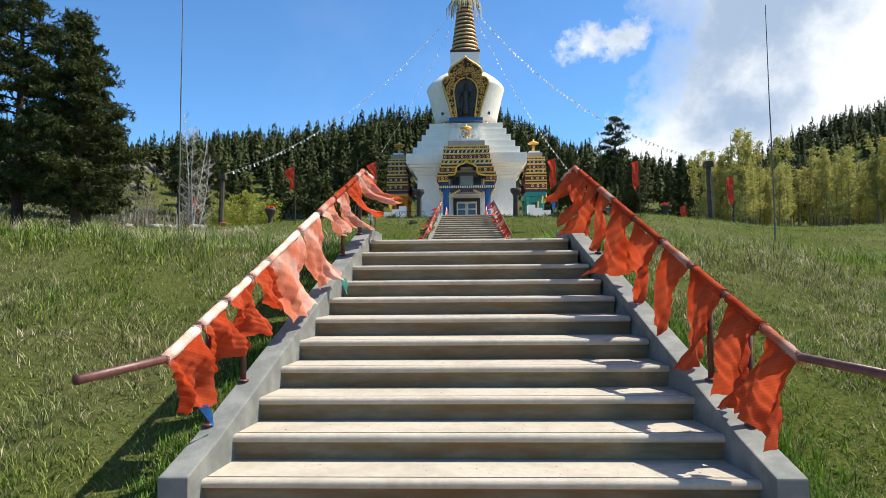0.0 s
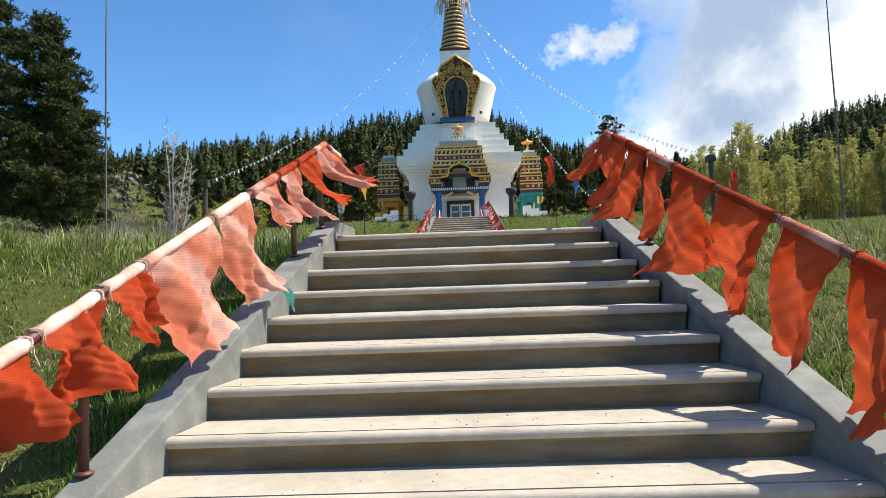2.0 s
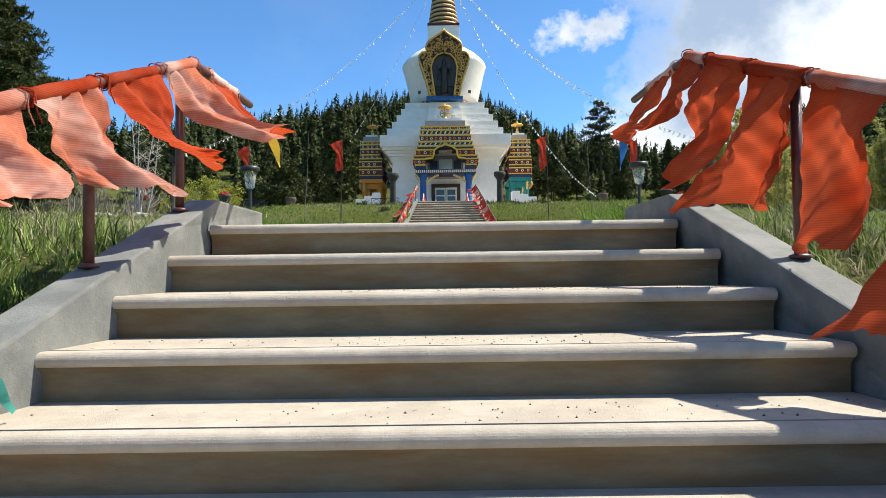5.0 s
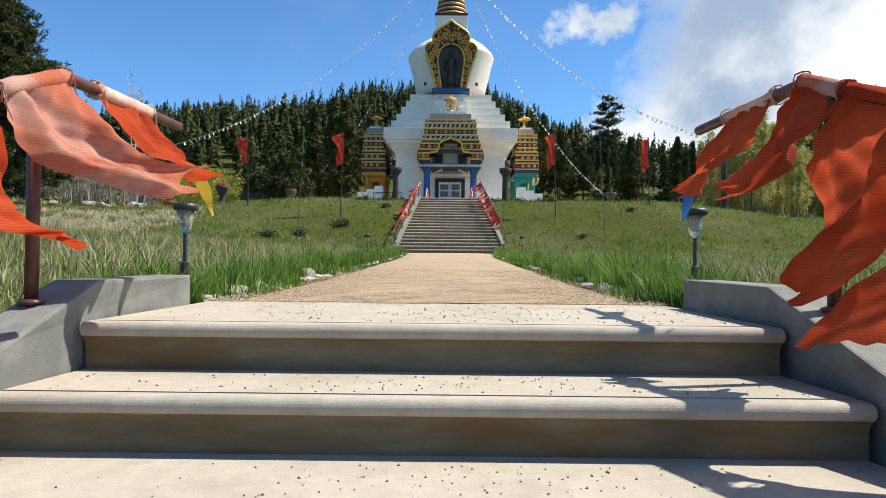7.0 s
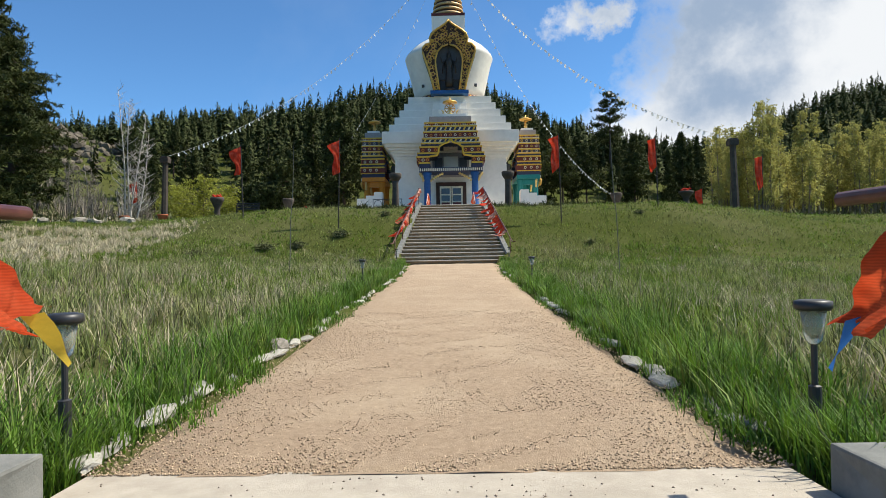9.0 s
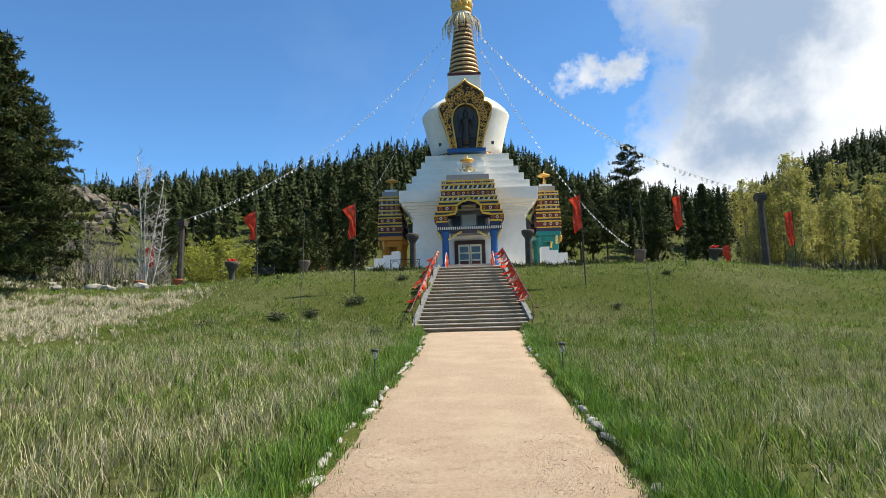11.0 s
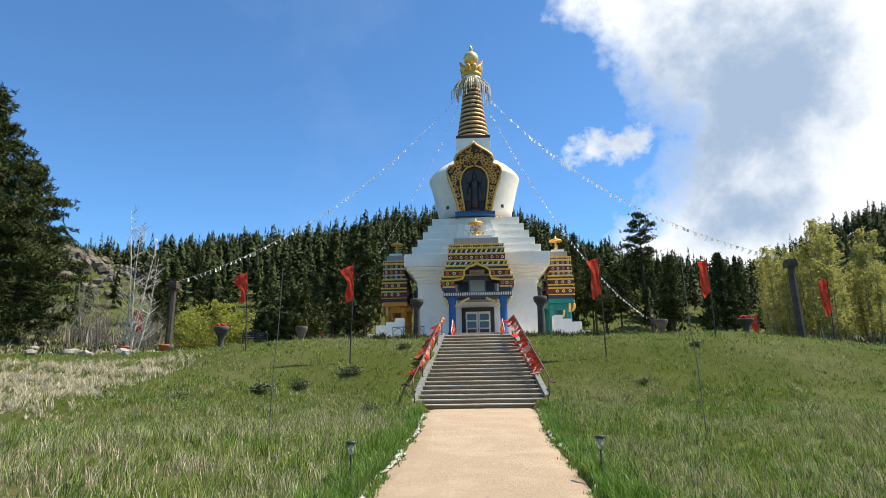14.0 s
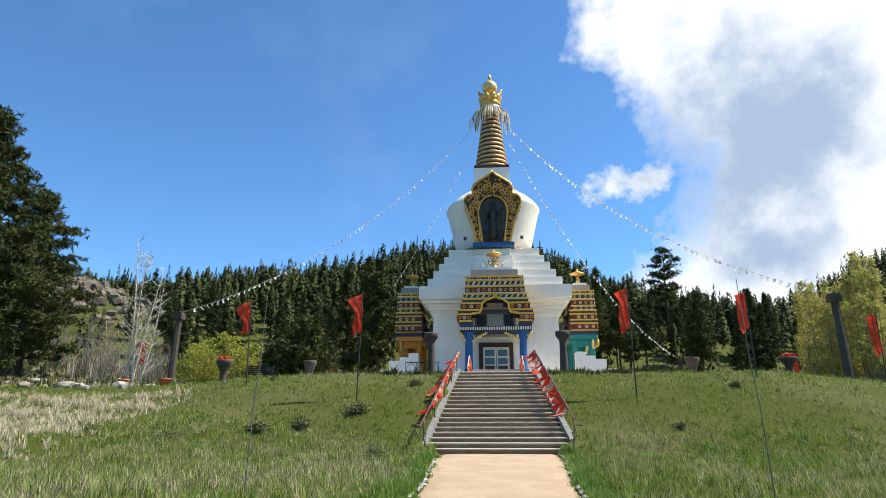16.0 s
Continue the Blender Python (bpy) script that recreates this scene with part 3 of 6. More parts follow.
def cloth_grid(width, length, blow, fold, seed, nu=14, nv=16, ragged=0.05, curl=0.0):
    """A hanging cloth: u along the rail, v down; folds fan out from its ties, the wind carries it, the hem is torn and its corners turn up.
    Returns corners and faces in (along, out, down)."""
    rnd = random.Random(seed)
    ph = [rnd.uniform(0, 6.28) for _ in range(9)]
    narrow = rnd.uniform(-0.06, 0.26)
    tie, twist, skew = rnd.uniform(-0.5, 0.5), rnd.uniform(-0.35, 0.35), rnd.uniform(-0.22, 0.22)
    ear = rnd.choice((-1, 1)) * rnd.uniform(0.1, 0.45)
    verts, faces = [], []
    for j in range(nv + 1):
        v = j / nv
        for i in range(nu + 1):
            u = i / nu - 0.5
            pinch = 1 - narrow * v ** 1.3
            fan = math.atan2(u - tie, v + 0.18)
            wav = fold * (0.25 + 0.6 * v) * math.sin(fan * 6.0 + ph[0]) + fold * 0.3 * math.sin(u * 15 + ph[1] - v * 3.5) * v
            wav += fold * 0.4 * math.sin(v * 7 + ph[2] + u * 5) * v + fold * 0.16 * math.sin(u * 24 + v * 15 + 2.0 * math.sin(v * 6 + ph[3]) + ph[6]) * (0.4 + v) + fold * 0.05 * math.sin(u * 23 - v * 37 + ph[7])
            wav += 0.09 * curl * length * math.sin(9 * v + 4 * u + ph[5]) * v + twist * u * width * v + abs(ear) * max(0.0, u * math.copysign(1, ear) + v - 1.0) * length * 0.8
            end = length * (1 + ragged * 0.6 * math.sin(u * 9 + ph[3]) + ragged * 0.25 * math.sin(u * 27 + ph[4]) + skew * u + 0.008 * math.sin(u * 61 + ph[8]))
            bend = blow * v ** 1.5
            s = u * width * pinch + bend * length * 0.85 + 0.04 * math.sin(v * 5 + ph[4]) * v + fold * 0.12 * math.cos(fan * 6.0 + ph[0]) * v
            zz = -end * v * math.sqrt(max(0.08, 1 - min(0.92, (blow * v ** 0.6) ** 2))) * (1 - 0.7 * min(1.0, max(0.0, curl - 0.2)) * v) + 0.10 * max(0.0, curl - 0.2) * length * math.sin(8 * v + 3 * u + ph[6]) * v
            verts.append((s, wav + curl * v * v * length, zz))
    w = nu + 1
    for j in range(nv):
        for i in range(nu):
            faces.append((j * w + i, j * w + i + 1, (j + 1) * w + i + 1, (j + 1) * w + i))
    return verts, faces


def hang_cloth(line, y, width, length, blow, fold, seed, material, group, label, side, ribbon=None, curl=0.0, detail=1.0, sleeve=None):
    """One cloth tied to a rail at y: sleeve round the pipe, cloth, cords."""
    p = along(line, y)
    d = (along(line, y + 0.05) - along(line, y - 0.05)).normalized()
    out = Vector((-side, 0, 0))
    flag = empty("prayer_flag", Matrix.Translation(p), label, "flag", group)
    verts, faces = cloth_grid(width, length, blow, fold, seed, int(26 * detail), int(30 * detail), curl=curl)
    lo, flat = [], Vector((d.x, d.y, 0))
    for s, o, z in verts:
        t = min(1.0, -z / (0.25 * length) if length else 1)
        run = d * s * (1 - t) + (flat * s + Vector((0, 0, d.z * s * 0.55))) * t
        lo.append(run + out * (o + 0.02 + 0.05 * t) + Vector((0, 0, z - 0.015)))
    raw_mesh("cloth", [tuple(q) for q in lo], faces, material, flag, smooth=True)
    rnd = random.Random(seed + 5)
    bm = bmesh.new()
    n = 6
    pts = [d * (width * (i / n - 0.5)) for i in range(n + 1)]
    tube(bm, pts, 0.031 + rnd.uniform(0, 0.008), 9)
    for vert in bm.verts:
        vert.co += Vector((rnd.uniform(-1, 1), rnd.uniform(-1, 1), rnd.uniform(-1, 1))) * 0.004
    part("sleeve", bm, sleeve or M_SLEEVE, flag, "wrinkled cloth sleeve round the pipe", smooth=True)
    if detail >= 1:
        for s in (-0.5, 0.5):
            bm = bmesh.new()
            c = d * (width * s)
            u = d.cross(Vector((0, 0, 1))).normalized()
            w = u.cross(d)
            ring = [c + (u * math.cos(a) + w * math.sin(a)) * 0.04 + d * 0.012 * math.sin(3 * a) for a in np.linspace(0, 6.6, 14)]
            tube(bm, ring, 0.0035, 5)
            tube(bm, [ring[-1], ring[-1] + Vector((0, 0.01, -0.06)), ring[-1] + Vector((0.01, 0.03, -0.11))], 0.003, 4)
            part("cord", bm, sleeve or M_SLEEVE, flag, "faded tie cord")
    if ribbon:
        bm = bmesh.new()
        base = lo[len(lo) - int(26 * detail) // 4 - 1]
        prev = None
        for i in range(6):
            a = bm.verts.new(base + Vector((-0.03 + 0.01 * i, 0.03 * i, -0.035 * i)))
            b = bm.verts.new(base + Vector((0.03 + 0.012 * math.sin(i), 0.03 * i + 0.02, -0.035 * i + 0.01)))
            if prev:
                bm.faces.new((prev[0], prev[1], b, a))
            prev = (a, b)
        part("ribbon", bm, ribbon, flag, "small bright corner ribbon", smooth=True)
    return flag


def wall_top(y_base, z_base, n):
    top_y, top_z = y_base + RUN * (n - 1), z_base + RISE * (n - 1)
    return lambda y: min(z_base + 0.105 + (y - y_base) * RISE / RUN, top_z + 0.155)


# along the rail, width, length, wind, lean to the steps, faded with sunlit paleness
RAIL_FLAGS = {
    -1: ((0.02, 0.40, 0.42, 0.1, 0.05, False), (0.42, 0.34, 0.34, 0.15, 0.05, False), (0.82, 0.40, 0.38, 0.2, 0.05, False), (1.20, 0.32, 0.30, 0.25, 0.15, False), (1.72, 0.76, 0.64, 0.12, 0.10, True),
         (2.36, 0.52, 0.66, 0.3, 0.15, True), (2.92, 0.50, 0.34, 0.2, 0.35, True), (3.38, 0.42, 0.48, 0.25, 0.35, True), (3.84, 0.46, 0.56, 0.3, 0.5, False), (4.28, 0.36, 0.58, 0.45, 0.6, True)),
    1: ((0.00, 0.40, 0.56, 0.1, 0.15, False), (0.42, 0.44, 0.64, 0.08, 0.1, False), (0.92, 0.48, 0.66, 0.1, 0.1, False), (1.46, 0.50, 0.66, 0.12, 0.1, False), (2.04, 0.60, 0.68, 0.05, 0.05, False),
        (2.68, 0.62, 0.68, 0.04, 0.05, False), (3.22, 0.46, 0.62, 0.05, 0.08, False), (3.66, 0.42, 0.62, 0.08, 0.2, False), (4.06, 0.38, 0.60, 0.02, 0.3, False), (4.36, 0.24, 0.50, 0.15, 0.5, False)),
}


def dress_rails():
    rnd = random.Random(11)
    ribbons = {-1: {5: M_TEAL, 0: M_BLUECLOTH}, 1: {4: M_BLUECLOTH, 1: M_YELLOWCLOTH}}
    for side in (-1, 1):
        line = rail_line(0, 0, 0, N1, W1, side)
        build_rail(line, (0.38, 0.92, 3.55, 4.30), wall_top(0, 0, N1), "brown-red painted steel pipe handrail dressed with flags")
        for i, (y, wd, ln, blow, curl, faded) in enumerate(RAIL_FLAGS[side]):
            hang_cloth(line, y, wd, ln, blow, rnd.uniform(0.06, 0.095), 100 * (side + 2) + i, M_FADED_LIT if faded else M_FLAG, "flags on the lower rails",
                       "faded pink prayer flag with painted sunlit paleness, tied to a pipe handrail" if faded else "orange-red mesh prayer flag tied to a pipe handrail", side,
                       ribbons[side].get(i), curl=curl, sleeve=M_SLEEVE if side < 0 and y < 2.8 else (M_FADED_LIT, M_FLAG, M_FLAG)[i % 3])
        # the streaming cloth on the level top end
        hang_cloth(line, line[2][1] + 0.42, 0.44, 0.46, 0.3, 0.05, 900 + side, M_FLAG, "flags on the lower rails", "orange-red prayer flag streaming from the rail end", side,
                   M_YELLOWCLOTH if side < 0 else M_BLUECLOTH, curl=0.6 if side < 0 else 0.4)
        # upper flight
        line = rail_line(X2, Y2, Z2, N2, W2, side)
        build_rail(line, (Y2 + 0.4, Y2 + 2.4, Y2 + 4.4, Y2 + 6.2, Y2 + 7.7), wall_top(Y2, Z2, N2), "dark red pipe handrail beside the upper flight")
        y, i = Y2 + (1.7 if side < 0 else 1.1), 0
        while y < Y2 + 8.4:
            wd = rnd.uniform(0.40, 0.60)
            hang_cloth(line, y + wd / 2, wd, rnd.uniform(0.38, 0.62), rnd.uniform(-0.2, 0.5), rnd.uniform(0.08, 0.16), 700 + 50 * side + i, M_FADED_LIT if rnd.random() < 0.35 else M_REDFLAG,
                       "flags on the upper rails", "red prayer flag tied to the upper handrail", side, None, curl=rnd.uniform(-1.3, -0.2) if side < 0 else rnd.uniform(0.2, 1.0), detail=0.7, sleeve=M_RAIL)
            y += wd * rnd.uniform(0.8, 1.15)
            i += 1


dress_rails()


# ---------------------------------------------------------------- the monument
def slab(bm, half, z0, z1, chamfer=0.03):
    box(bm, CX - half, CX + half, CY - half, CY + half, z0, z1, bevel=chamfer)


def stupa_z(z):
    """The tiers, the vase and the block above it are a little squatter than their nominal heights."""
    return float(np.interp(z, (0, 13.9, 18.05, 26.2, 26.48, 31.98, 60), (0, 13.9, 17.45, 25.8, 26.06, 31.98, 60)))


def build_monument():
    mon = empty("stupa", Matrix.Translation((CX, CY, 6.0)), "tall whitewashed stupa with stepped base, gold niche and ringed spire", "stupa")
    o = Vector((CX, CY, 6.0))

    def add(name, bm, material, label="", smooth=False):
        for vert in bm.verts:
            vert.co.z = stupa_z(vert.co.z)
        bmesh.ops.translate(bm, verts=bm.verts, vec=-o)
        return part(name, bm, material, mon, label, smooth)

    # plinth, body with a battered wall, flaring cornice
    bm = bmesh.new()
    slab(bm, 6.6, 5.3, 6.9, 0.05)
    add("plinth", bm, M_WHITEWASH)
    bm = bmesh.new()
    ring = ((5.15, 6.9), (4.95, 11.6))
    vs = [[bm.verts.new((CX + sx * h, CY + sy * h, z)) for sx, sy in ((-1, -1), (1, -1), (1, 1), (-1, 1))] for h, z in ring]
    for i in range(4):
        bm.faces.new((vs[0][i], vs[0][(i + 1) % 4], vs[1][(i + 1) % 4], vs[1][i]))
    bm.faces.new(vs[1])
    add("body", bm, M_WHITEWASH)
    for h, z0, z1 in ((5.08, 11.55, 11.8), (5.2, 11.8, 12.05), (5.36, 12.05, 12.3), (5.55, 12.3, 12.55), (5.8, 12.55, 12.84), (6.03, 12.84, 13.9)):
        bm = bmesh.new()
        slab(bm, h, z0, z1 - 0.002, 0.035)
        add("cornice", bm, M_WHITEWASH)
    tiers = ((5.42, 13.9, 14.75), (4.98, 14.75, 15.6), (4.56, 15.6, 16.45), (4.16, 16.45, 17.25), (3.8, 17.25, 18.05))
    for h, z0, z1 in tiers:
        bm = bmesh.new()
        slab(bm, h, z0, z1, 0.04)
        add("tier", bm, M_WHITEWASH)
    # narrower stair projecting on each side of the tiers
    for q in range(4):
        for j, (h, z0, z1) in enumerate(tiers):
            w = 1.9 - 0.12 * j
            for w2, y2, zt in ((w, h + 0.42 - 0.03 * j, z1 - 0.03), (w * 0.62, h + 0.62 - 0.04 * j, z1 - 0.12)):
                bm = boxed(-w2, w2, -y2, -h + 0.2, z0 + 0.02, zt, bevel=0.03)
                bmesh.ops.rotate(bm, verts=bm.verts, cent=(0, 0, 0), matrix=Matrix.Rotation(q * math.pi / 2, 3, "Z"))
                bmesh.ops.translate(bm, verts=bm.verts, vec=(CX, CY, 0))
                add("tier_stair", bm, M_WHITEWASH)
    # lotus band
    bm = bmesh.new()
    revolve(bm, [(3.55, 18.05), (3.55, 18.18), (3.45, 18.3), (3.32, 18.5)], 48, (CX, CY, 0))
    add("lotus_band", bm, M_MAROON, "dark painted lotus band", True)
    for i in range(44):
        a = 2 * math.pi * i / 44
        bm = bmesh.new()
        bmesh.ops.create_icosphere(bm, subdivisions=1, radius=1, matrix=Matrix.Translation((CX + 3.52 * math.cos(a), CY + 3.52 * math.sin(a), 18.27)) @ Matrix.Rotation(a, 4, "Z") @ Matrix.Diagonal((0.07, 0.17, 0.14, 1)))
        add("petal", bm, M_GOLD if i % 2 else M_CREAM, smooth=True)
    # vase
    bm = bmesh.new()
    rings = [(3.28, 18.45), (3.42, 19.1), (3.62, 20.0), (3.83, 20.9), (4.03, 21.7), (4.2, 22.25), (4.25, 22.42), (4.18, 22.6), (3.9, 22.95), (3.4, 23.42), (2.7, 23.9), (2.1, 24.2), (1.6, 24.42)]
    revolve(bm, rings, 56, (CX, CY, 0))
    add("vase", bm, M_WHITEWASH, "flaring whitewashed vase", True)
    for sx in (-1, 1):
        bm = bmesh.new()
        box(bm, CX + sx * 2.45 - 0.13, CX + sx * 2.45 + 0.13, CY - 2.62, CY - 2.30, 19.25, 19.5, bevel=0.02)
        add("vent", bm, M_SHADOWROOM, "small vent hole, its shade drawn as a dark block")
    # square block and spire
    bm = bmesh.new()
    box(bm, CX - 1.58, CX + 1.58, CY - 1.58, CY + 1.58, 24.35, 26.2, bevel=0.04)
    add("harmika", bm, M_WHITEWASH)
    bm = bmesh.new()
    box(bm, CX - 1.6, CX + 1.6, CY - 1.6, CY + 1.6, 26.16, 26.44, bevel=0.03)
    add("painted_band", bm, M_MAROON, "maroon painted band")
    bm = bmesh.new()
    revolve(bm, [(1.40, 26.4), (1.22, 28.0), (0.92, 30.2), (0.66, 32.2)], 32, (CX, CY, 0))
    add("spire_core", bm, M_BROWN, smooth=True)
    for i in range(13):
        t0, t1 = i / 13, (i + 0.62) / 13
        z0, z1 = 26.48 + 5.5 * t0, 26.48 + 5.5 * t1
        r0, r1 = 1.60 - 0.86 * t0 ** 0.9, 1.60 - 0.86 * t1 ** 0.9
        bm = bmesh.new()
        revolve(bm, [(r0 - 0.1, z0), (r0, z0 + 0.04), (r0 + 0.005, (z0 + z1) / 2), (r1, z1 - 0.04), (r1 - 0.1, z1)], 32, (CX, CY, 0))
        add("spire_ring", bm, M_COPPER, smooth=True)
    # parasol with hanging bead strings
    bm = bmesh.new()
    revolve(bm, [(0.95, 31.7), (1.0, 31.8), (1.02, 32.1), (0.98, 32.4), (0.9, 32.62), (0.6, 32.66)], 32, (CX, CY, 0))
    add("parasol", bm, M_CREAM, "pale pierced parasol", True)
    rnd = random.Random(5)
    for k in range(64):
        a = 2 * math.pi * k / 64 + rnd.uniform(-0.05, 0.05)
        reach, low = rnd.uniform(1.25, 2.0), rnd.uniform(30.2, 31.0)
        bm = bmesh.new()
        pts = []
        for j in range(13):
            t = j / 12
            r = 0.98 + (reach - 0.98) * min(1, t * 1.5) ** 0.9
            z = 32.35 - (32.35 - low) * t ** 1.15
            pts.append((CX + r * math.cos(a), CY + r * math.sin(a), z))
        for j in range(12):
            tube(bm, [pts[j], [(p + q) / 2 for p, q in zip(pts[j], pts[j + 1])], pts[j + 1]], 0.012 if j % 2 else 0.055, 5, 0.055 if j % 2 else 0.02)
        add("bead_string", bm, (M_WHITEWASH, M_GOLDPALE, M_BROWN, M_CREAM)[k % 4])
    bm = bmesh.new()
    revolve(bm, [(0.85, 32.6), (1.0, 32.75), (0.95, 33.1), (0.7, 33.25)], 28, (CX, CY, 0))
    add("crown", bm, M_GOLD, smooth=True)
    for k in range(10):
        a = 2 * math.pi * k / 10
        bm = bmesh.new()
        bmesh.ops.create_icosphere(bm, subdivisions=2, radius=1, matrix=Matrix.Translation((CX + 0.98 * math.cos(a), CY + 0.98 * math.sin(a), 33.3)) @ Matrix.Rotation(a, 4, "Z") @ Matrix.Rotation(0.28, 4, "Y") @ Matrix.Diagonal((0.08, 0.27, 0.46, 1)))
        add("crown_petal", bm, M_GOLD, smooth=True)
    bm = bmesh.new()
    pts, rads = [], []
    for k in range(17):
        a = math.pi * (1.02 + 0.96 * k / 16)
        pts.append((CX + 1.12 * math.cos(a), CY, 34.65 + 1.05 * math.sin(a)))
    for s in range(len(pts) - 1):
        w0 = 0.30 * math.sin(math.pi * (s + 0.02) / 16) + 0.02
        w1 = 0.30 * math.sin(math.pi * (s + 0.98) / 16) + 0.02
        tube(bm, [pts[s], pts[s + 1]], w0, 10, w1)
    add("crescent", bm, M_GOLD, "gilded crescent", True)
    bm = bmesh.new()
    revolve(bm, [(0.02, 33.98)] + [(0.74 * math.cos(a), 34.72 + 0.74 * math.sin(a)) for a in np.linspace(-1.4, 1.4, 15)] + [(0.1, 35.5), (0.17, 35.65), (0.2, 35.8), (0.13, 36.0), (0.02, 36.22)], 28, (CX, CY, 0))
    add("sun_globe", bm, M_GOLDPALE, "gilded globe with a flame tip", True)
    # niche with a gilded surround
    yf = CY - 4.72
    right = [(1.42, 18.3), (1.62, 19.2), (1.9, 20.2), (2.2, 21.1), (2.42, 21.75), (2.4, 22.15), (2.15, 22.45), (1.72, 22.55), (1.78, 22.95), (1.6, 23.4), (1.2, 23.72), (0.75, 24.0), (0.35, 24.25), (0.0, 24.62)]
    inner = [(0.82, 18.3), (0.98, 19.4), (1.14, 20.6), (1.16, 21.2), (0.95, 21.85), (0.55, 22.25), (0.0, 22.42)]

    def at_share(pts_, t):
        t *= len(pts_) - 1
        i = min(int(t), len(pts_) - 2)
        f = t - i
        return pts_[i][0] * (1 - f) + pts_[i + 1][0] * f, pts_[i][1] * (1 - f) + pts_[i + 1][1] * f

    bm = bmesh.new()
    steps = 40
    grid = []
    for j in range(2 * steps + 1):
        t = j / steps
        sx = 1 if t <= 1 else -1
        tt = t if t <= 1 else 2 - t
        a, b = at_share(right, tt), at_share(inner, tt)
        grid.append([bm.verts.new((CX + sx * a[0], yf + 1.2, a[1])), bm.verts.new((CX + sx * a[0], yf, a[1])), bm.verts.new((CX + sx * b[0], yf, b[1])), bm.verts.new((CX + sx * b[0], yf + 0.5, b[1]))])
    for a, b in zip(grid, grid[1:]):
        for i in range(3):
            bm.faces.new((a[i], a[i + 1], b[i + 1], b[i]))
    bmesh.ops.recalc_face_normals(bm, faces=bm.faces)
    add("niche_surround", bm, M_BROWN, "carved niche surround with dark sunk ground")
    for line_, rad in ((right, 0.10), (inner, 0.085)):
        bm = bmesh.new()
        for sx in (-1, 1):
            tube(bm, [(CX + sx * (x - 0.06 if line_ is right else x + 0.06), yf - 0.03, z) for x, z in line_], rad, 6)
        add("niche_border", bm, M_GOLD, "gilded border moulding", True)
    bm = bmesh.new()
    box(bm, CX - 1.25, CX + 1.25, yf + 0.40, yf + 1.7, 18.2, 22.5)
    add("niche_recess", bm, M_SHADOWROOM, "niche recess with shade painted in as dark blue-grey")
    bm = bmesh.new()
    box(bm, CX - 1.72, CX + 1.72, yf - 0.16, yf + 1.0, 18.06, 18.36, bevel=0.03)
    add("niche_sill", bm, M_BLUE, "dark blue niche sill")
    rnd = random.Random(8)
    for sx in (-1, 1):
        for j in range(15):
            tt = (j + 0.5) / 15.5
            a, b = at_share(right, tt), at_share(inner, tt)
            f = 0.5
            x, z = CX + sx * (a[0] * f + b[0] * (1 - f)), a[1] * f + b[1] * (1 - f)
            bm = bmesh.new()
            revolve(bm, [(0.17, 0), (0.17, 0.07), (0.11, 0.075), (0.10, 0.02)], 14, m=Matrix.Translation((x, yf, z)) @ Matrix.Rotation(math.pi / 2, 4, "X"), cap=False)
            revolve(bm, [(0.09, 0.0), (0.08, 0.06), (0.02, 0.07)], 10, m=Matrix.Translation((x, yf - 0.003, z)) @ Matrix.Rotation(math.pi / 2, 4, "X"))
            ob = add("medallion", bm, [M_GOLD, M_MAROON])
            me = ob.data
            for p in me.polygons:
                p.material_index = 1 if p.index >= 42 else 0
    bm = bmesh.new()
    for k in range(300):
        sx, tt = rnd.choice((-1, 1)), rnd.uniform(0.01, 0.99)
        a, b = at_share(right, tt), at_share(inner, tt)
        f = rnd.uniform(0.12, 0.88)
        x, z = CX + sx * (a[0] * f + b[0] * (1 - f)), a[1] * f + b[1] * (1 - f)
        r, a0 = rnd.uniform(0.07, 0.14), rnd.uniform(0, 6.28)
        tube(bm, [(x + r * (1 - 0.6 * q / 5) * math.cos(a0 + 0.95 * q), yf - 0.03, z + r * (1 - 0.6 * q / 5) * math.sin(a0 + 0.95 * q)) for q in range(6)], 0.032, 4, 0.022)
    tagged(add("scrollwork", bm, M_GOLD, "gilded carved scrollwork"), kind="stuff")
    return mon


build_monument()


def build_statue():
    """The dark standing figure in the niche, as one plain shape."""
    y = CY - 4.52
    bm = bmesh.new()
    revolve(bm, [(0.5, 18.36), (0.52, 18.5), (0.36, 18.62)], 16, (CX, y, 0))
    revolve(bm, [(0.34, 18.6), (0.38, 19.2), (0.30, 20.0), (0.25, 20.4), (0.33, 20.8), (0.36, 21.05), (0.14, 21.2), (0.12, 21.28), (0.2, 21.42), (0.2, 21.62), (0.1, 21.82), (0.02, 22.05)], 16, (CX, y, 0))
    for sx in (-1, 1):
        tube(bm, [(CX + sx * 0.33, y, 21.0), (CX + sx * 0.56, y - 0.05, 20.5), (CX + sx * 0.62, y - 0.1, 19.9)], 0.1, 8, 0.06)
        tube(bm, [(CX + sx * 0.33, y, 21.0), (CX + sx * 0.62, y - 0.05, 20.9), (CX + sx * 0.74, y - 0.1, 21.35)], 0.09, 8, 0.05)
        tube(bm, [(CX + sx * 0.82, y - 0.1, 18.36), (CX + sx * 0.82, y - 0.1, 19.35)], 0.05, 6)
    tube(bm, [(CX - 0.9, y - 0.1, 19.3), (CX + 0.9, y - 0.1, 19.3)], 0.05, 6)
    for vert in bm.verts:
        vert.co.z = stupa_z(vert.co.z)
    tagged(mesh_object("statue", bm, M_BRONZE, smooth=True), "dark bronze standing figure inside the gilded niche", "statue")


build_statue()


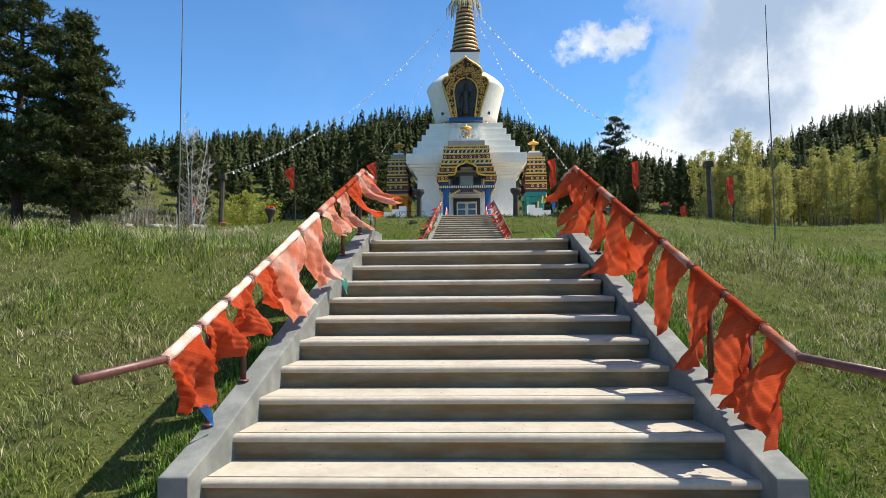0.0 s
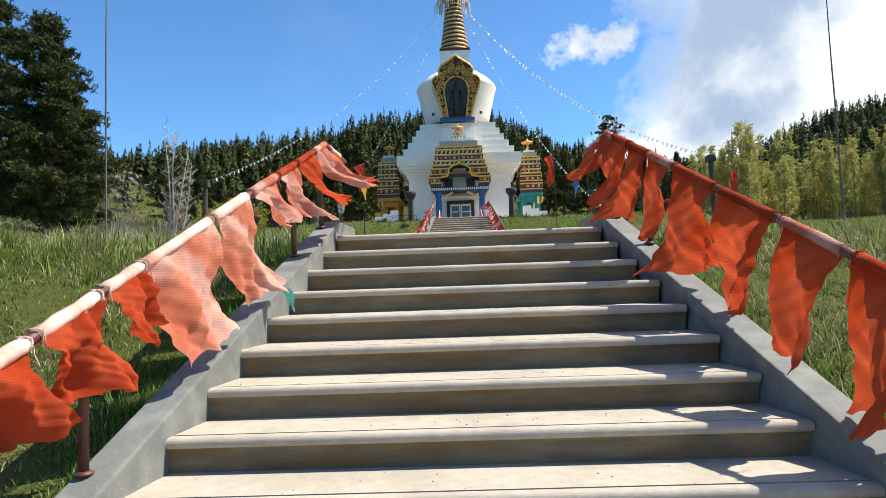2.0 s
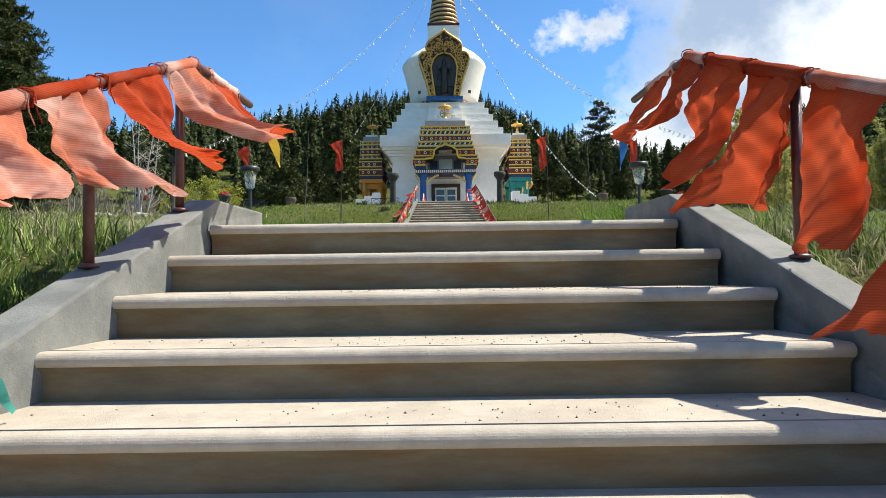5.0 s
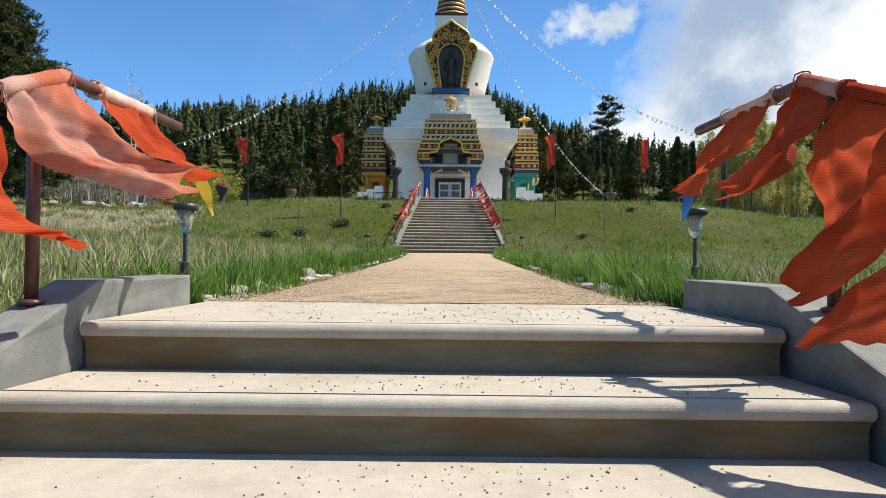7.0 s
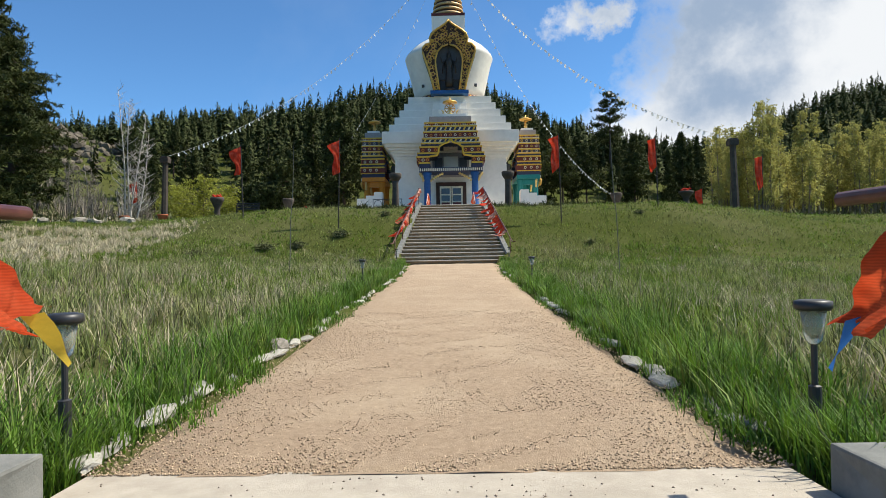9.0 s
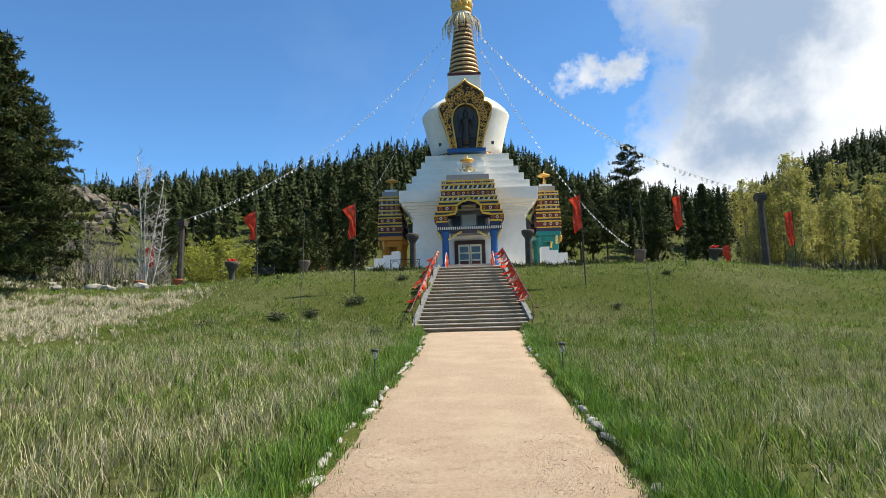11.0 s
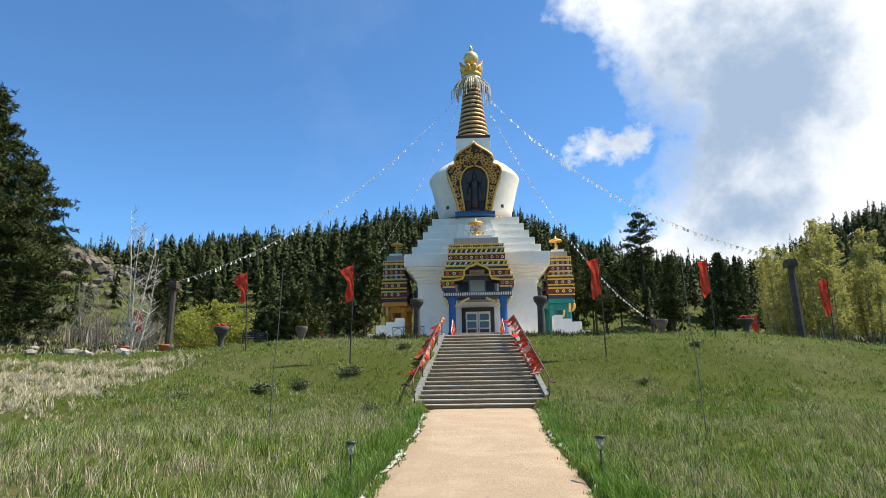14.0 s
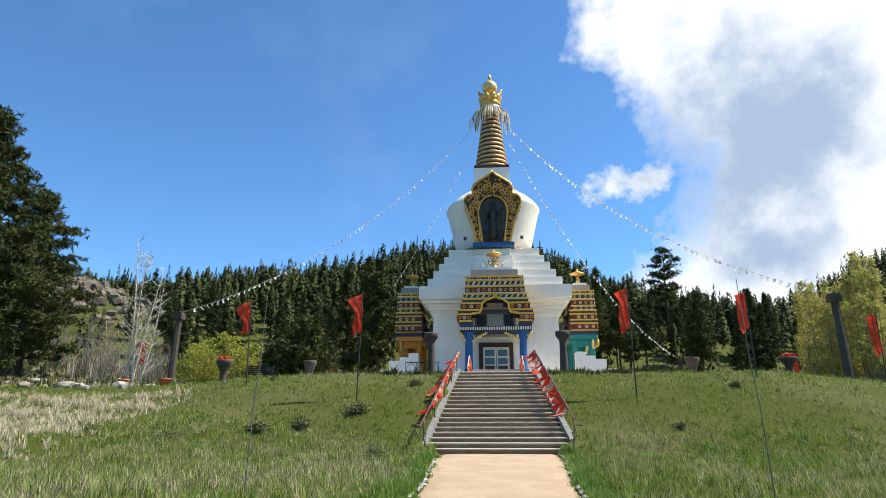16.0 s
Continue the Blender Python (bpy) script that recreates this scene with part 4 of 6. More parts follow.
def build_porch(turn, pillar_mat, label, width=2.83, with_door=True):
    """A painted porch before one side of the monument; built facing -y and turned."""
    porch = empty("porch", Matrix.Translation((CX, CY, 6.9)) @ Matrix.Rotation(turn, 4, "Z"), label, "porch", "porches of the stupa")

    def add(name, bm, material, lab="", smooth=False, parent=None):
        for vert in bm.verts:
            vert.co.x, vert.co.z = vert.co.x * 1.02, (vert.co.z - 6.9) * 1.03
        return part(name, bm, material, parent or porch, lab, smooth)

    def bx(name, x0, x1, y0, y1, z0, z1, material, bevel=0.015, lab=""):
        return add(name, boxed(x0, x1, y0, y1, z0, z1, bevel=bevel), material, lab)

    f = -8.35                     # front of the porch
    b = -5.2
    bx("floor", -3.2, 3.2, f - 0.5, b, 6.1, 6.95, M_WHITEWASH, 0.03)
    for sx in (-1, 1):
        # pillar with base and capital
        bm = bmesh.new()
        revolve(bm, [(0.36, 6.95), (0.36, 7.1), (0.29, 7.2), (0.27, 9.3), (0.31, 9.4), (0.29, 9.5), (0.38, 9.75), (0.38, 9.86)], 16, (sx * 1.98, f + 0.45, 0))
        add("pillar", bm, pillar_mat, "painted porch pillar", True)
        if not with_door:
            bm = bmesh.new()
            revolve(bm, [(0.36, 6.95), (0.36, 7.1), (0.29, 7.2), (0.27, 9.3), (0.31, 9.4), (0.29, 9.5), (0.38, 9.75), (0.38, 9.86)], 16, (sx * 1.98, f + 1.85, 0))
            add("pillar", bm, pillar_mat, "painted porch pillar", True)
            x0, x1 = sorted((sx * 1.9, sx * 2.2))
            bx("side_beam", x0, x1, f + 0.3, f + 2.0, 9.35, 9.86, pillar_mat)
        # carved bracket beside the pillar
        for s2, reach in ((-sx, 0.95), (sx, 0.28)):
            bm = bmesh.new()
            for j in range(6):
                t = j / 5
                bmesh.ops.create_icosphere(bm, subdivisions=1, radius=1, matrix=Matrix.Translation((sx * 1.98 + s2 * (0.3 + reach * t), f + 0.4, 9.2 + 0.55 * t ** 0.8)) @ Matrix.Diagonal((0.14, 0.12, 0.12, 1)))
            add("bracket", bm, M_GOLDPALE, "gilded carved bracket", True)
    # beam with a row of pale dentils
    bx("beam", -2.62, 2.62, f + 0.05, f + 2.2, 9.86, 10.22, M_NAVY if with_door else pillar_mat)
    for i in range(30):
        x = -2.52 + 5.04 * i / 29
        bx("dentil", x - 0.05, x + 0.05, f - 0.02, f + 0.06, 9.93, 10.15, M_CREAM, 0.006)
    # stepped bands: wide pieces beside the opening, then full courses above
    courses = ((10.22, 10.62, 2.62, 1.72), (10.62, 11.12, 2.82, 1.75), (11.12, 11.42, 2.74, 1.1), (11.42, 11.92, 2.55, 0.98), (11.92, 12.22, 2.42, 0.6))
    tone = (M_NAVY, M_MAROON, M_NAVY, M_MAROON, M_NAVY)
    for (z0, z1, xo, xi), ma in zip(courses, tone):
        for sx in (-1, 1):
            x0, x1 = sorted((sx * xo, sx * xi))
            bx("painted_block", x0, x1, f + 0.02, f + 2.15 + 0.15 * (xo > 2.7), z0, z1, ma, 0.02)
            bx("yellow_edge", x0 - 0.02, x1 + 0.02, f - 0.06, f + 0.1, z1 - 0.09, z1 + 0.03, M_YELLOW, 0.01)
            bx("yellow_edge", *(sorted((sx * xo + sx * 0.05, sx * xo - sx * 0.04))), f + 0.0, f + 2.2, z1 - 0.09, z1 + 0.03, M_YELLOW, 0.01)
            if z1 - z0 > 0.45:
                n = 3
                for j in range(n):
                    xm = sx * (xi + (xo - xi) * (j + 0.5) / n)
                    bm = bmesh.new()
                    revolve(bm, [(0.125, 0), (0.125, 0.05), (0.08, 0.06), (0.075, -0.01)], 12, cap=False, m=Matrix.Translation((xm, f + 0.02, (z0 + z1) / 2 - 0.03)) @ Matrix.Rotation(math.pi / 2, 4, "X"))
                    add("rosette", bm, M_CREAM if j % 2 else M_ORANGE)
                for j in range(3):
                    ym = f + 0.35 + 0.55 * j
                    bm = bmesh.new()
                    revolve(bm, [(0.125, 0), (0.125, 0.05), (0.08, 0.06), (0.075, -0.01)], 12, cap=False, m=Matrix.Translation((sx * xo, ym, (z0 + z1) / 2 - 0.03)) @ Matrix.Rotation(sx * math.pi / 2, 4, "Y"))
                    add("rosette", bm, M_CREAM)
    # gilded ogee over the opening
    bm = bmesh.new()
    prof = [(1.72, 11.12), (1.12, 11.2), (1.0, 11.45), (0.98, 11.85), (0.6, 12.15), (0.22, 12.25), (0.0, 12.52)]
    for sx in (-1, 1):
        pts = [(sx * x, f - 0.03, z) for x, z in prof]
        tube(bm, pts, 0.09, 8)
    add("ogee", bm, M_YELLOW, "yellow ogee arch moulding", True)
    for z0, z1, h, ma in ((12.22, 12.6, 2.32, M_NAVY), (12.6, 13.15, 2.2, M_MAROON), (13.15, 13.6, 2.14, M_NAVY), (13.6, 13.9, 2.1, M_MAROON)):
        bx("painted_course", -h, h, f + 0.06, f + 1.95, z0, z1 - 0.002, ma, 0.02)
        bx("yellow_edge", -h - 0.06, h + 0.06, f - 0.01, f + 2.0, z1 - 0.08, z1 + 0.025, M_YELLOW, 0.012)
        bx("cream_edge", -h - 0.03, h + 0.03, f + 0.02, f + 1.98, z0 + 0.03, z0 + 0.08, M_CREAM, 0.008)
        n = 11
        for j in range(n):
            xm = -h + 2 * h * (j + 0.5) / n
            bm = bmesh.new()
            if ma is M_MAROON:
                revolve(bm, [(0.115, 0), (0.115, 0.05), (0.075, 0.06), (0.07, -0.01)], 12, cap=False, m=Matrix.Translation((xm, f + 0.06, (z0 + z1) / 2 - 0.01)) @ Matrix.Rotation(math.pi / 2, 4, "X"))
                add("rosette", bm, (M_CREAM, M_ORANGE)[j % 2])
            else:
                c = [(xm - 0.02, z1 - 0.10), (xm + 0.13, z1 - 0.10), (xm + 0.02, z0 + 0.11), (xm - 0.13, z0 + 0.11)]
                va = [bm.verts.new((x, f + 0.025, z)) for x, z in c]
                vb = [bm.verts.new((x, f + 0.07, z)) for x, z in c]
                bm.faces.new(va)
                for i in range(4):
                    bm.faces.new((va[i], vb[i], vb[(i + 1) % 4], va[(i + 1) % 4]))
                bmesh.ops.recalc_face_normals(bm, faces=bm.faces)
                add("pendant", bm, (M_YELLOW, M_CREAM)[j % 2])
        for sx in (-1, 1):
            for j in range(4):
                ym = f + 0.3 + 0.45 * j
                bm = bmesh.new()
                revolve(bm, [(0.11, 0), (0.11, 0.05), (0.075, 0.06), (0.07, -0.01)], 12, cap=False, m=Matrix.Translation((sx * h, ym, (z0 + z1) / 2)) @ Matrix.Rotation(sx * math.pi / 2, 4, "Y"))
                add("rosette", bm, (M_CREAM, M_YELLOW)[j % 2])
    bx("roof", -1.75, 1.75, f + 0.25, f + 1.8, 13.92, 14.45, M_GREYROOF, 0.05, "grey stepped porch roof")
    bx("roof_step", -1.35, 1.35, f + 0.45, f + 1.6, 14.452, 14.7, M_WHITEWASH, 0.04)
    if not with_door:
        for i in range(12):
            x = -2.4 + 4.8 * i / 11
            bm = bmesh.new()
            revolve(bm, [(0.02, 9.28), (0.09, 9.45), (0.11, 9.7), (0.05, 9.86)], 8, (x, f - 0.02, 0))
            add("pendant", bm, M_GOLD, "gilded hanging pendant", True)
    # back wall of the upper opening and the door below
    bx("upper_wall", -1.6, 1.6, b - 0.05, b + 0.2, 9.8, 12.3, M_GREYROOF)
    bx("upper_panel", -0.62, 0.62, b - 0.5, b - 0.04, 10.3, 11.5, M_WHITEWASH)
    for sx in (-1, 1):
        x0, x1 = sorted((sx * 0.75, sx * 1.4))
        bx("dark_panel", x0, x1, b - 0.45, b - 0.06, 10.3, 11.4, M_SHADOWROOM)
    if with_door:
        bx("door_surround", -1.32, 1.32, b - 0.06, b + 0.3, 6.95, 9.35, M_BROWN, 0.02, "dark wooden door surround")
        for sx in (-1, 1):
            x0, x1 = sorted((sx * 0.02, sx * 1.0))
            leaf = bx("door_leaf", x0, x1, b - 0.15, b - 0.062, 6.97, 9.0, M_CREAM, 0.015, "cream door leaf with dark panels")
            for r in range(3):
                z0 = 7.12 + 0.62 * r
                part("pane", boxed(min(x0, x1) + 0.12, max(x0, x1) - 0.12, b - 0.17, b - 0.14, z0 - 6.9, z0 + 0.5 - 6.9, bevel=0.006), M_PANE if r else M_MAROON, leaf)
    # emblem on the roof
    ym, dz = f + 1.0, -0.32
    bm = bmesh.new()
    for sx in (-1, 1):
        tube(bm, [(sx * 0.6, ym, 14.72), (sx * 0.55, ym, 14.95), (sx * 0.75, ym - 0.05, 15.15), (sx * 0.5, ym, 15.0)], 0.1, 8, 0.05)
    revolve(bm, [(0.3, 14.7), (0.34, 14.78), (0.14, 14.9), (0.12, 15.05), (0.2, 15.12)], 14, (0, ym, 0))
    bmesh.ops.translate(bm, verts=bm.verts, vec=(0, 0, dz + 0.3))
    add("deer_pair", bm, M_GOLDPALE, "small gilded roof figures", True)
    bm = bmesh.new()
    revolve(bm, [(0.4, -0.06), (0.46, 0), (0.4, 0.06)], 20, m=Matrix.Translation((0, ym, 15.55)) @ Matrix.Rotation(math.pi / 2, 4, "X"), cap=False)
    for k in range(4):
        a = k * math.pi / 4
        tube(bm, [(0.42 * math.cos(a), ym, 15.55 + 0.42 * math.sin(a)), (-0.42 * math.cos(a), ym, 15.55 - 0.42 * math.sin(a))], 0.045, 6)
    revolve(bm, [(0.62, 16.02), (0.6, 16.12), (0.3, 16.24), (0.06, 16.32), (0.04, 16.5)], 18, (0, ym, 0))
    bmesh.ops.translate(bm, verts=bm.verts, vec=(0, 0, dz))
    add("wheel_emblem", bm, M_GOLD, "gilded wheel emblem under a small parasol", True)
    return porch


build_porch(0, M_BLUE, "painted entrance porch with blue pillars and cream double door")
build_porch(-math.pi / 2, M_ORANGE, "painted side porch with orange pillars and yellow bands", with_door=False)
build_porch(math.pi / 2, M_TEALPAINT, "painted side porch with teal pillars and yellow bands", with_door=False)


def build_side_steps(sx):
    """White stepped walls beside the monument's side stairs."""
    st = empty("side_steps", Matrix.Translation((CX + sx * 7.0, CY - 6.2, 6.0)), "white stepped wall at the foot of the stupa", "stepped wall", "stepped walls")
    for i, (x0, x1, z) in enumerate(((-1.9, -1.2, 1.25), (-1.2, -0.4, 1.95), (-0.4, 0.3, 2.2), (0.3, 1.0, 2.5))):
        a, b = sorted((-sx * x0, -sx * x1))
        part("block", boxed(a, b, -0.6, 0.6, -0.4, z, bevel=0.02), M_WHITEWASH, st)


for sx in (-1, 1):
    build_side_steps(sx)


def build_porch_steps():
    fl = empty("porch_stairs", Matrix.Translation((X2, 51.2, 5.9)), "short concrete stair before the entrance porch", "stairs")
    for i in range(6):
        part("step", boxed(-1.7, 1.7, 0.5 * i, 0.5 * i + 0.6 + (0.9 if i == 5 else 0), -0.2, 0.175 * (i + 1), bevel=0.015), M_CONCRETE, fl)
    for sx in (-1, 1):
        line = [(X2 + sx * 1.85, 50.3, 6.85), (X2 + sx * 1.85, 51.0, 6.85), (X2 + sx * 1.85, 54.2, 7.95), (X2 + sx * 1.85, 55.0, 7.95)]
        build_rail(line, (51.2, 52.8, 54.2), lambda y: 5.9 + max(0.0, (y - 51.2) * 0.34), "short pipe handrail before the porch")
        for i in range(7):
            hang_cloth(line, 50.7 + 0.6 * i, 0.55, 0.75, 0.25, 0.06, 300 + 10 * sx + i, M_FLAG if i % 3 else M_FADED_LIT, "flags on the porch rails", "red prayer flag tied to the porch rail", sx, detail=0.5)


build_porch_steps()


# ---------------------------------------------------------------- plaza: columns, urns, benches
def gz(x, y):
    return float(ground_z(np.array([x]), np.array([y]), carve=False)[0])


def build_round_column(x, y, top, label):
    z = gz(x, y) - 0.05
    col = empty("stone_column", Matrix.Translation((x, y, z)), label, "column", "stone columns before the stupa")
    h = top - z
    bm = bmesh.new()
    revolve(bm, [(0.38, 0), (0.38, 0.12), (0.27, 0.2), (0.25, 0.3), (0.21, h - 0.75), (0.24, h - 0.55)], 20)
    part("shaft", bm, M_COLUMN, col, smooth=True)
    bm = bmesh.new()
    revolve(bm, [(0.24, h - 0.56), (0.36, h - 0.38), (0.43, h - 0.3), (0.45, h - 0.06), (0.40, h)], 20)
    part("capital", bm, M_COLUMN, col, smooth=True)


for sx in (-1, 1):
    build_round_column(CX + sx * 4.0, 47.8, 8.75, "thick dark stone column with flaring round capital")


def build_square_post(x, y, top, lean, label):
    z = gz(x, y) - 0.1
    col = empty("stone_post", Matrix.Translation((x, y, z)) @ Matrix.Rotation(lean, 4, "Y"), label, "column", "tall corner posts")
    h = top - z
    bm = bmesh.new()
    revolve(bm, [(0.27, 0), (0.25, 0.3), (0.21, h - 0.55), (0.22, h - 0.4)], 8)
    part("shaft", bm, M_COLUMN, col)
    part("cap", boxed(-0.31, 0.31, -0.31, 0.31, h - 0.42, h - 0.04, bevel=0.05), M_COLUMN, col)
    part("cap_plate", boxed(-0.26, 0.26, -0.26, 0.26, h - 0.038, h + 0.06, bevel=0.03), M_COLUMN, col)


POSTS = ((-21.4, 50.2, 10.6, 0.03), (19.4, 45.8, 10.35, -0.03), (-20.0, 83.0, 10.2, 0.0), (21.0, 83.0, 10.2, 0.0))
for x, y, top, lean in POSTS:
    build_square_post(x, y, top, lean, "tall weathered stone post holding a flag line")


def build_urn(x, y, top, planted):
    z = gz(x, y) - 0.05
    h = top - z
    urn = empty("stone_urn", Matrix.Translation((x, y, z)), "dark stone planter urn on a flared foot" if not planted else "dark stone planter urn with red flowers", "urn", "stone urns on the plaza")
    bm = bmesh.new()
    revolve(bm, [(0.26, 0), (0.26, 0.1), (0.18, 0.2), (0.18, h * 0.5), (0.27, h * 0.64), (0.37, h * 0.8), (0.43, h * 0.86), (0.44, h * 0.97), (0.4, h), (0.36, h - 0.03), (0.33, h - 0.12)], 20)
    part("bowl", bm, M_COLUMN, urn, smooth=True)
    bm = bmesh.new()
    revolve(bm, [(0.33, h - 0.13), (0.2, h - 0.05), (0.05, h - 0.02)], 14)
    part("soil", bm, M_BARK, urn)
    if planted:
        bm = bmesh.new()
        rnd = random.Random(int(x * 10))
        for k in range(26):
            bmesh.ops.create_icosphere(bm, subdivisions=1, radius=rnd.uniform(0.05, 0.1), matrix=Matrix.Translation((rnd.uniform(-0.24, 0.24), rnd.uniform(-0.24, 0.24), h + rnd.uniform(0.0, 0.16))))
        part("flowers", bm, M_REDFLAG, urn, "small red flowers")


for x, y, top, planted in ((-12.3, 51.3, 7.45, False), (12.9, 51.6, 7.45, False), (-15.0, 43.8, 6.85, True), (14.7, 42.2, 6.55, True)):
    build_urn(x, y, top, planted)


def build_bench(x, y, turn, label):
    z = gz(x, y)
    b = empty("garden_bench", Matrix.Translation((x, y, z)) @ Matrix.Rotation(turn, 4, "Z"), label, "bench", "benches")
    for i in range(5):
        part("seat_slat", boxed(-0.75, 0.75, -0.25 + 0.1 * i, -0.17 + 0.1 * i, 0.42, 0.45, bevel=0.006), M_IRON, b)
    for i in range(4):
        part("back_slat", boxed(-0.75, 0.75, 0.27 + 0.02 * i, 0.30 + 0.02 * i, 0.52 + 0.11 * i, 0.59 + 0.11 * i, bevel=0.006), M_IRON, b)
    for sx in (-1, 1):
        bm = bmesh.new()
        tube(bm, [(sx * 0.7, -0.24, -0.05), (sx * 0.7, -0.22, 0.42), (sx * 0.7, 0.22, 0.43), (sx * 0.7, 0.34, 0.95)], 0.025, 8)
        part("side_frame", bm, M_IRON, b)
        bm = bmesh.new()
        tube(bm, [(sx * 0.7, 0.22, 0.43), (sx * 0.7, 0.28, -0.05)], 0.025, 8)
        part("leg", bm, M_IRON, b)
        bm = bmesh.new()
        tube(bm, [(sx * 0.7, -0.22, 0.42), (sx * 0.7, -0.24, 0.66), (sx * 0.7, 0.26, 0.68)], 0.022, 8)
        part("armrest", bm, M_IRON, b)


build_bench(-13.4, 45.0, 0.25, "dark iron garden bench on the grass")
build_bench(9.6, 52.5, -0.2, "dark iron garden bench near the pine trees")


def build_rail_panel(x, y):
    """Ornamental iron railing panel beside the stupa stairs."""
    z = gz(x, y)
    p = empty("iron_railing", Matrix.Translation((x, y, z)), "black iron railing panel with scroll circles", "railing")
    for zz in (0.35, 1.25):
        part("bar", boxed(-1.1, 1.1, -0.02, 0.02, zz, zz + 0.05, bevel=0.005), M_IRON, p)
    for i in range(4):
        xx = -1.08 + 0.72 * i
        part("upright", boxed(xx - 0.02, xx + 0.02, -0.02, 0.02, -0.05, 1.3, bevel=0.005), M_IRON, p)
    for i in range(3):
        bm = bmesh.new()
        tube(bm, [(-0.72 + 0.72 * i + 0.3 * math.cos(a), 0, 0.82 + 0.38 * math.sin(a)) for a in np.linspace(0, 6.28, 17)], 0.02, 6)
        part("scroll", bm, M_IRON, p)


build_rail_panel(-4.6, 50.5)


# ---------------------------------------------------------------- flag lines from the spire
def build_flag_line(start, end, sag, n, label):
    a, b = Vector(start), Vector(end)
    line = empty("flag_line", Matrix.Translation(a), label, "flag line", "prayer flag lines")
    at = lambda t: (b - a) * t + Vector((0, 0, -4 * sag * t * (1 - t)))
    bm = bmesh.new()
    tube(bm, [at(i / 40) for i in range(41)], 0.009, 5)
    part("cable", bm, M_CORD, line)
    d = (b - a).normalized()
    flat = Vector((d.x, d.y, 0)).normalized()
    rnd = random.Random(n)
    for i in range(n):
        t = 0.03 + 0.94 * (i + rnd.uniform(-0.2, 0.2)) / n
        c = at(t)
        w, h = rnd.uniform(0.11, 0.17), rnd.uniform(0.17, 0.29)
        off = Vector((rnd.uniform(-0.08, 0.08), rnd.uniform(-0.1, 0.1), 0))
        bm = bmesh.new()
        vs = []
        for j in range(3):
            for k in (-1, 0, 1):
                vs.append(bm.verts.new(c + flat * (k * w * 0.5) + off * (j / 2) ** 2 * 2 + Vector((0.02 * k, 0.03 * math.sin(k + j), -h * j / 2))))
        for j in range(2):
            for k in range(2):
                bm.faces.new((vs[j * 3 + k], vs[j * 3 + k + 1], vs[j * 3 + k + 4], vs[j * 3 + k + 3]))
        part("small_flag", bm, M_WHITECLOTH, line)


build_flag_line((CX - 1.3, CY - 0.6, 30.6), (-21.4, 50.2, 10.6), 2.6, 64, "cable with small white flags from spire to post")
build_flag_line((CX + 1.3, CY - 0.6, 30.6), (19.4, 45.8, 10.4), 2.6, 60, "cable with small white flags from spire to post")
build_flag_line((CX - 1.2, CY + 0.6, 30.4), (-20.0, 83.0, 10.2), 3.2, 52, "cable with small white flags to a rear post")
build_flag_line((CX + 1.2, CY + 0.6, 30.4), (21.0, 83.0, 10.2), 3.2, 52, "cable with small white flags to a rear post")


# ---------------------------------------------------------------- banner poles
def build_banner(x, y, flag_top, tall, seed, label):
    z = gz(x, y) - 0.1
    ban = empty("banner_pole", Matrix.Translation((x, y, z)), label, "flagpole", "red banner poles")
    bm = bmesh.new()
    rnd = random.Random(seed)
    lean = rnd.uniform(-0.03, 0.03)
    h = flag_top - z + 0.1
    tube(bm, [(0, 0, 0), (lean * h * 0.5, 0, h * 0.5), (lean * h, 0, h)], 0.035, 8, 0.022)
    part("pole", bm, M_POLE, ban)
    n, m = 6, 14
    verts, faces = [], []
    for j in range(m + 1):
        t = j / m
        for i in range(n + 1):
            u = i / n
            wob = 0.10 * math.sin(t * 7 + seed + u * 3)
            verts.append((-0.56 * u * (1 - 0.45 * t) * (1 + 0.25 * math.sin(t * 6 + seed)) + lean * h, wob * u + 0.06 * math.sin(u * 8 + t * 5), h - 0.1 - tall * t - 0.22 * u * (1 + 0.5 * math.sin(seed + t * 4))))
    w = n + 1
    for j in range(m):
        for i in range(n):
            faces.append((j * w + i, j * w + i + 1, (j + 1) * w + i + 1, (j + 1) * w + i))
    raw_mesh("banner", verts, faces, M_REDFLAG, ban, smooth=True)


for k, (x, y, top, tall) in enumerate(((-11.8, 39.2, 9.3, 1.6), (-5.9, 36.8, 9.1, 1.75), (6.1, 37.2, 9.2, 1.75), (12.3, 40.2, 9.5, 1.7), (20.6, 44.6, 9.0, 2.0), (19.6, 52.0, 7.7, 1.2), (-23.5, 50.5, 8.9, 1.6), (-13.2, 62.0, 8.0, 1.2))):
    build_banner(x, y, top, tall, k + 1, "narrow red banner on a thin dark pole")


def build_tall_pole(x, y, top, lean):
    z = gz(x, y) - 0.15
    h = top - z
    p = empty("slender_pole", Matrix.Translation((x, y, z)), "slender grey pole standing bare in the meadow", "pole", "slender poles in the meadow")
    bm = bmesh.new()
    tube(bm, [(0, 0, 0), (lean * 0.5, 0, h * 0.45), (lean, 0, h * 0.62)], 0.013, 8, 0.010)
    part("lower_tube", bm, M_GREYPOLE, p)
    bm = bmesh.new()
    tube(bm, [(lean, 0, h * 0.60), (lean * 1.5, 0, h)], 0.009, 8, 0.006)
    part("upper_tube", bm, M_GREYPOLE, p)


for x, y, top, lean in ((-5.15, 6.9, 7.6, 0.02), (5.4, 7.1, 6.15, -0.03), (-4.55, 21.2, 6.1, 0.12), (4.95, 21.4, 6.15, -0.14)):
    build_tall_pole(x, y, top, lean)


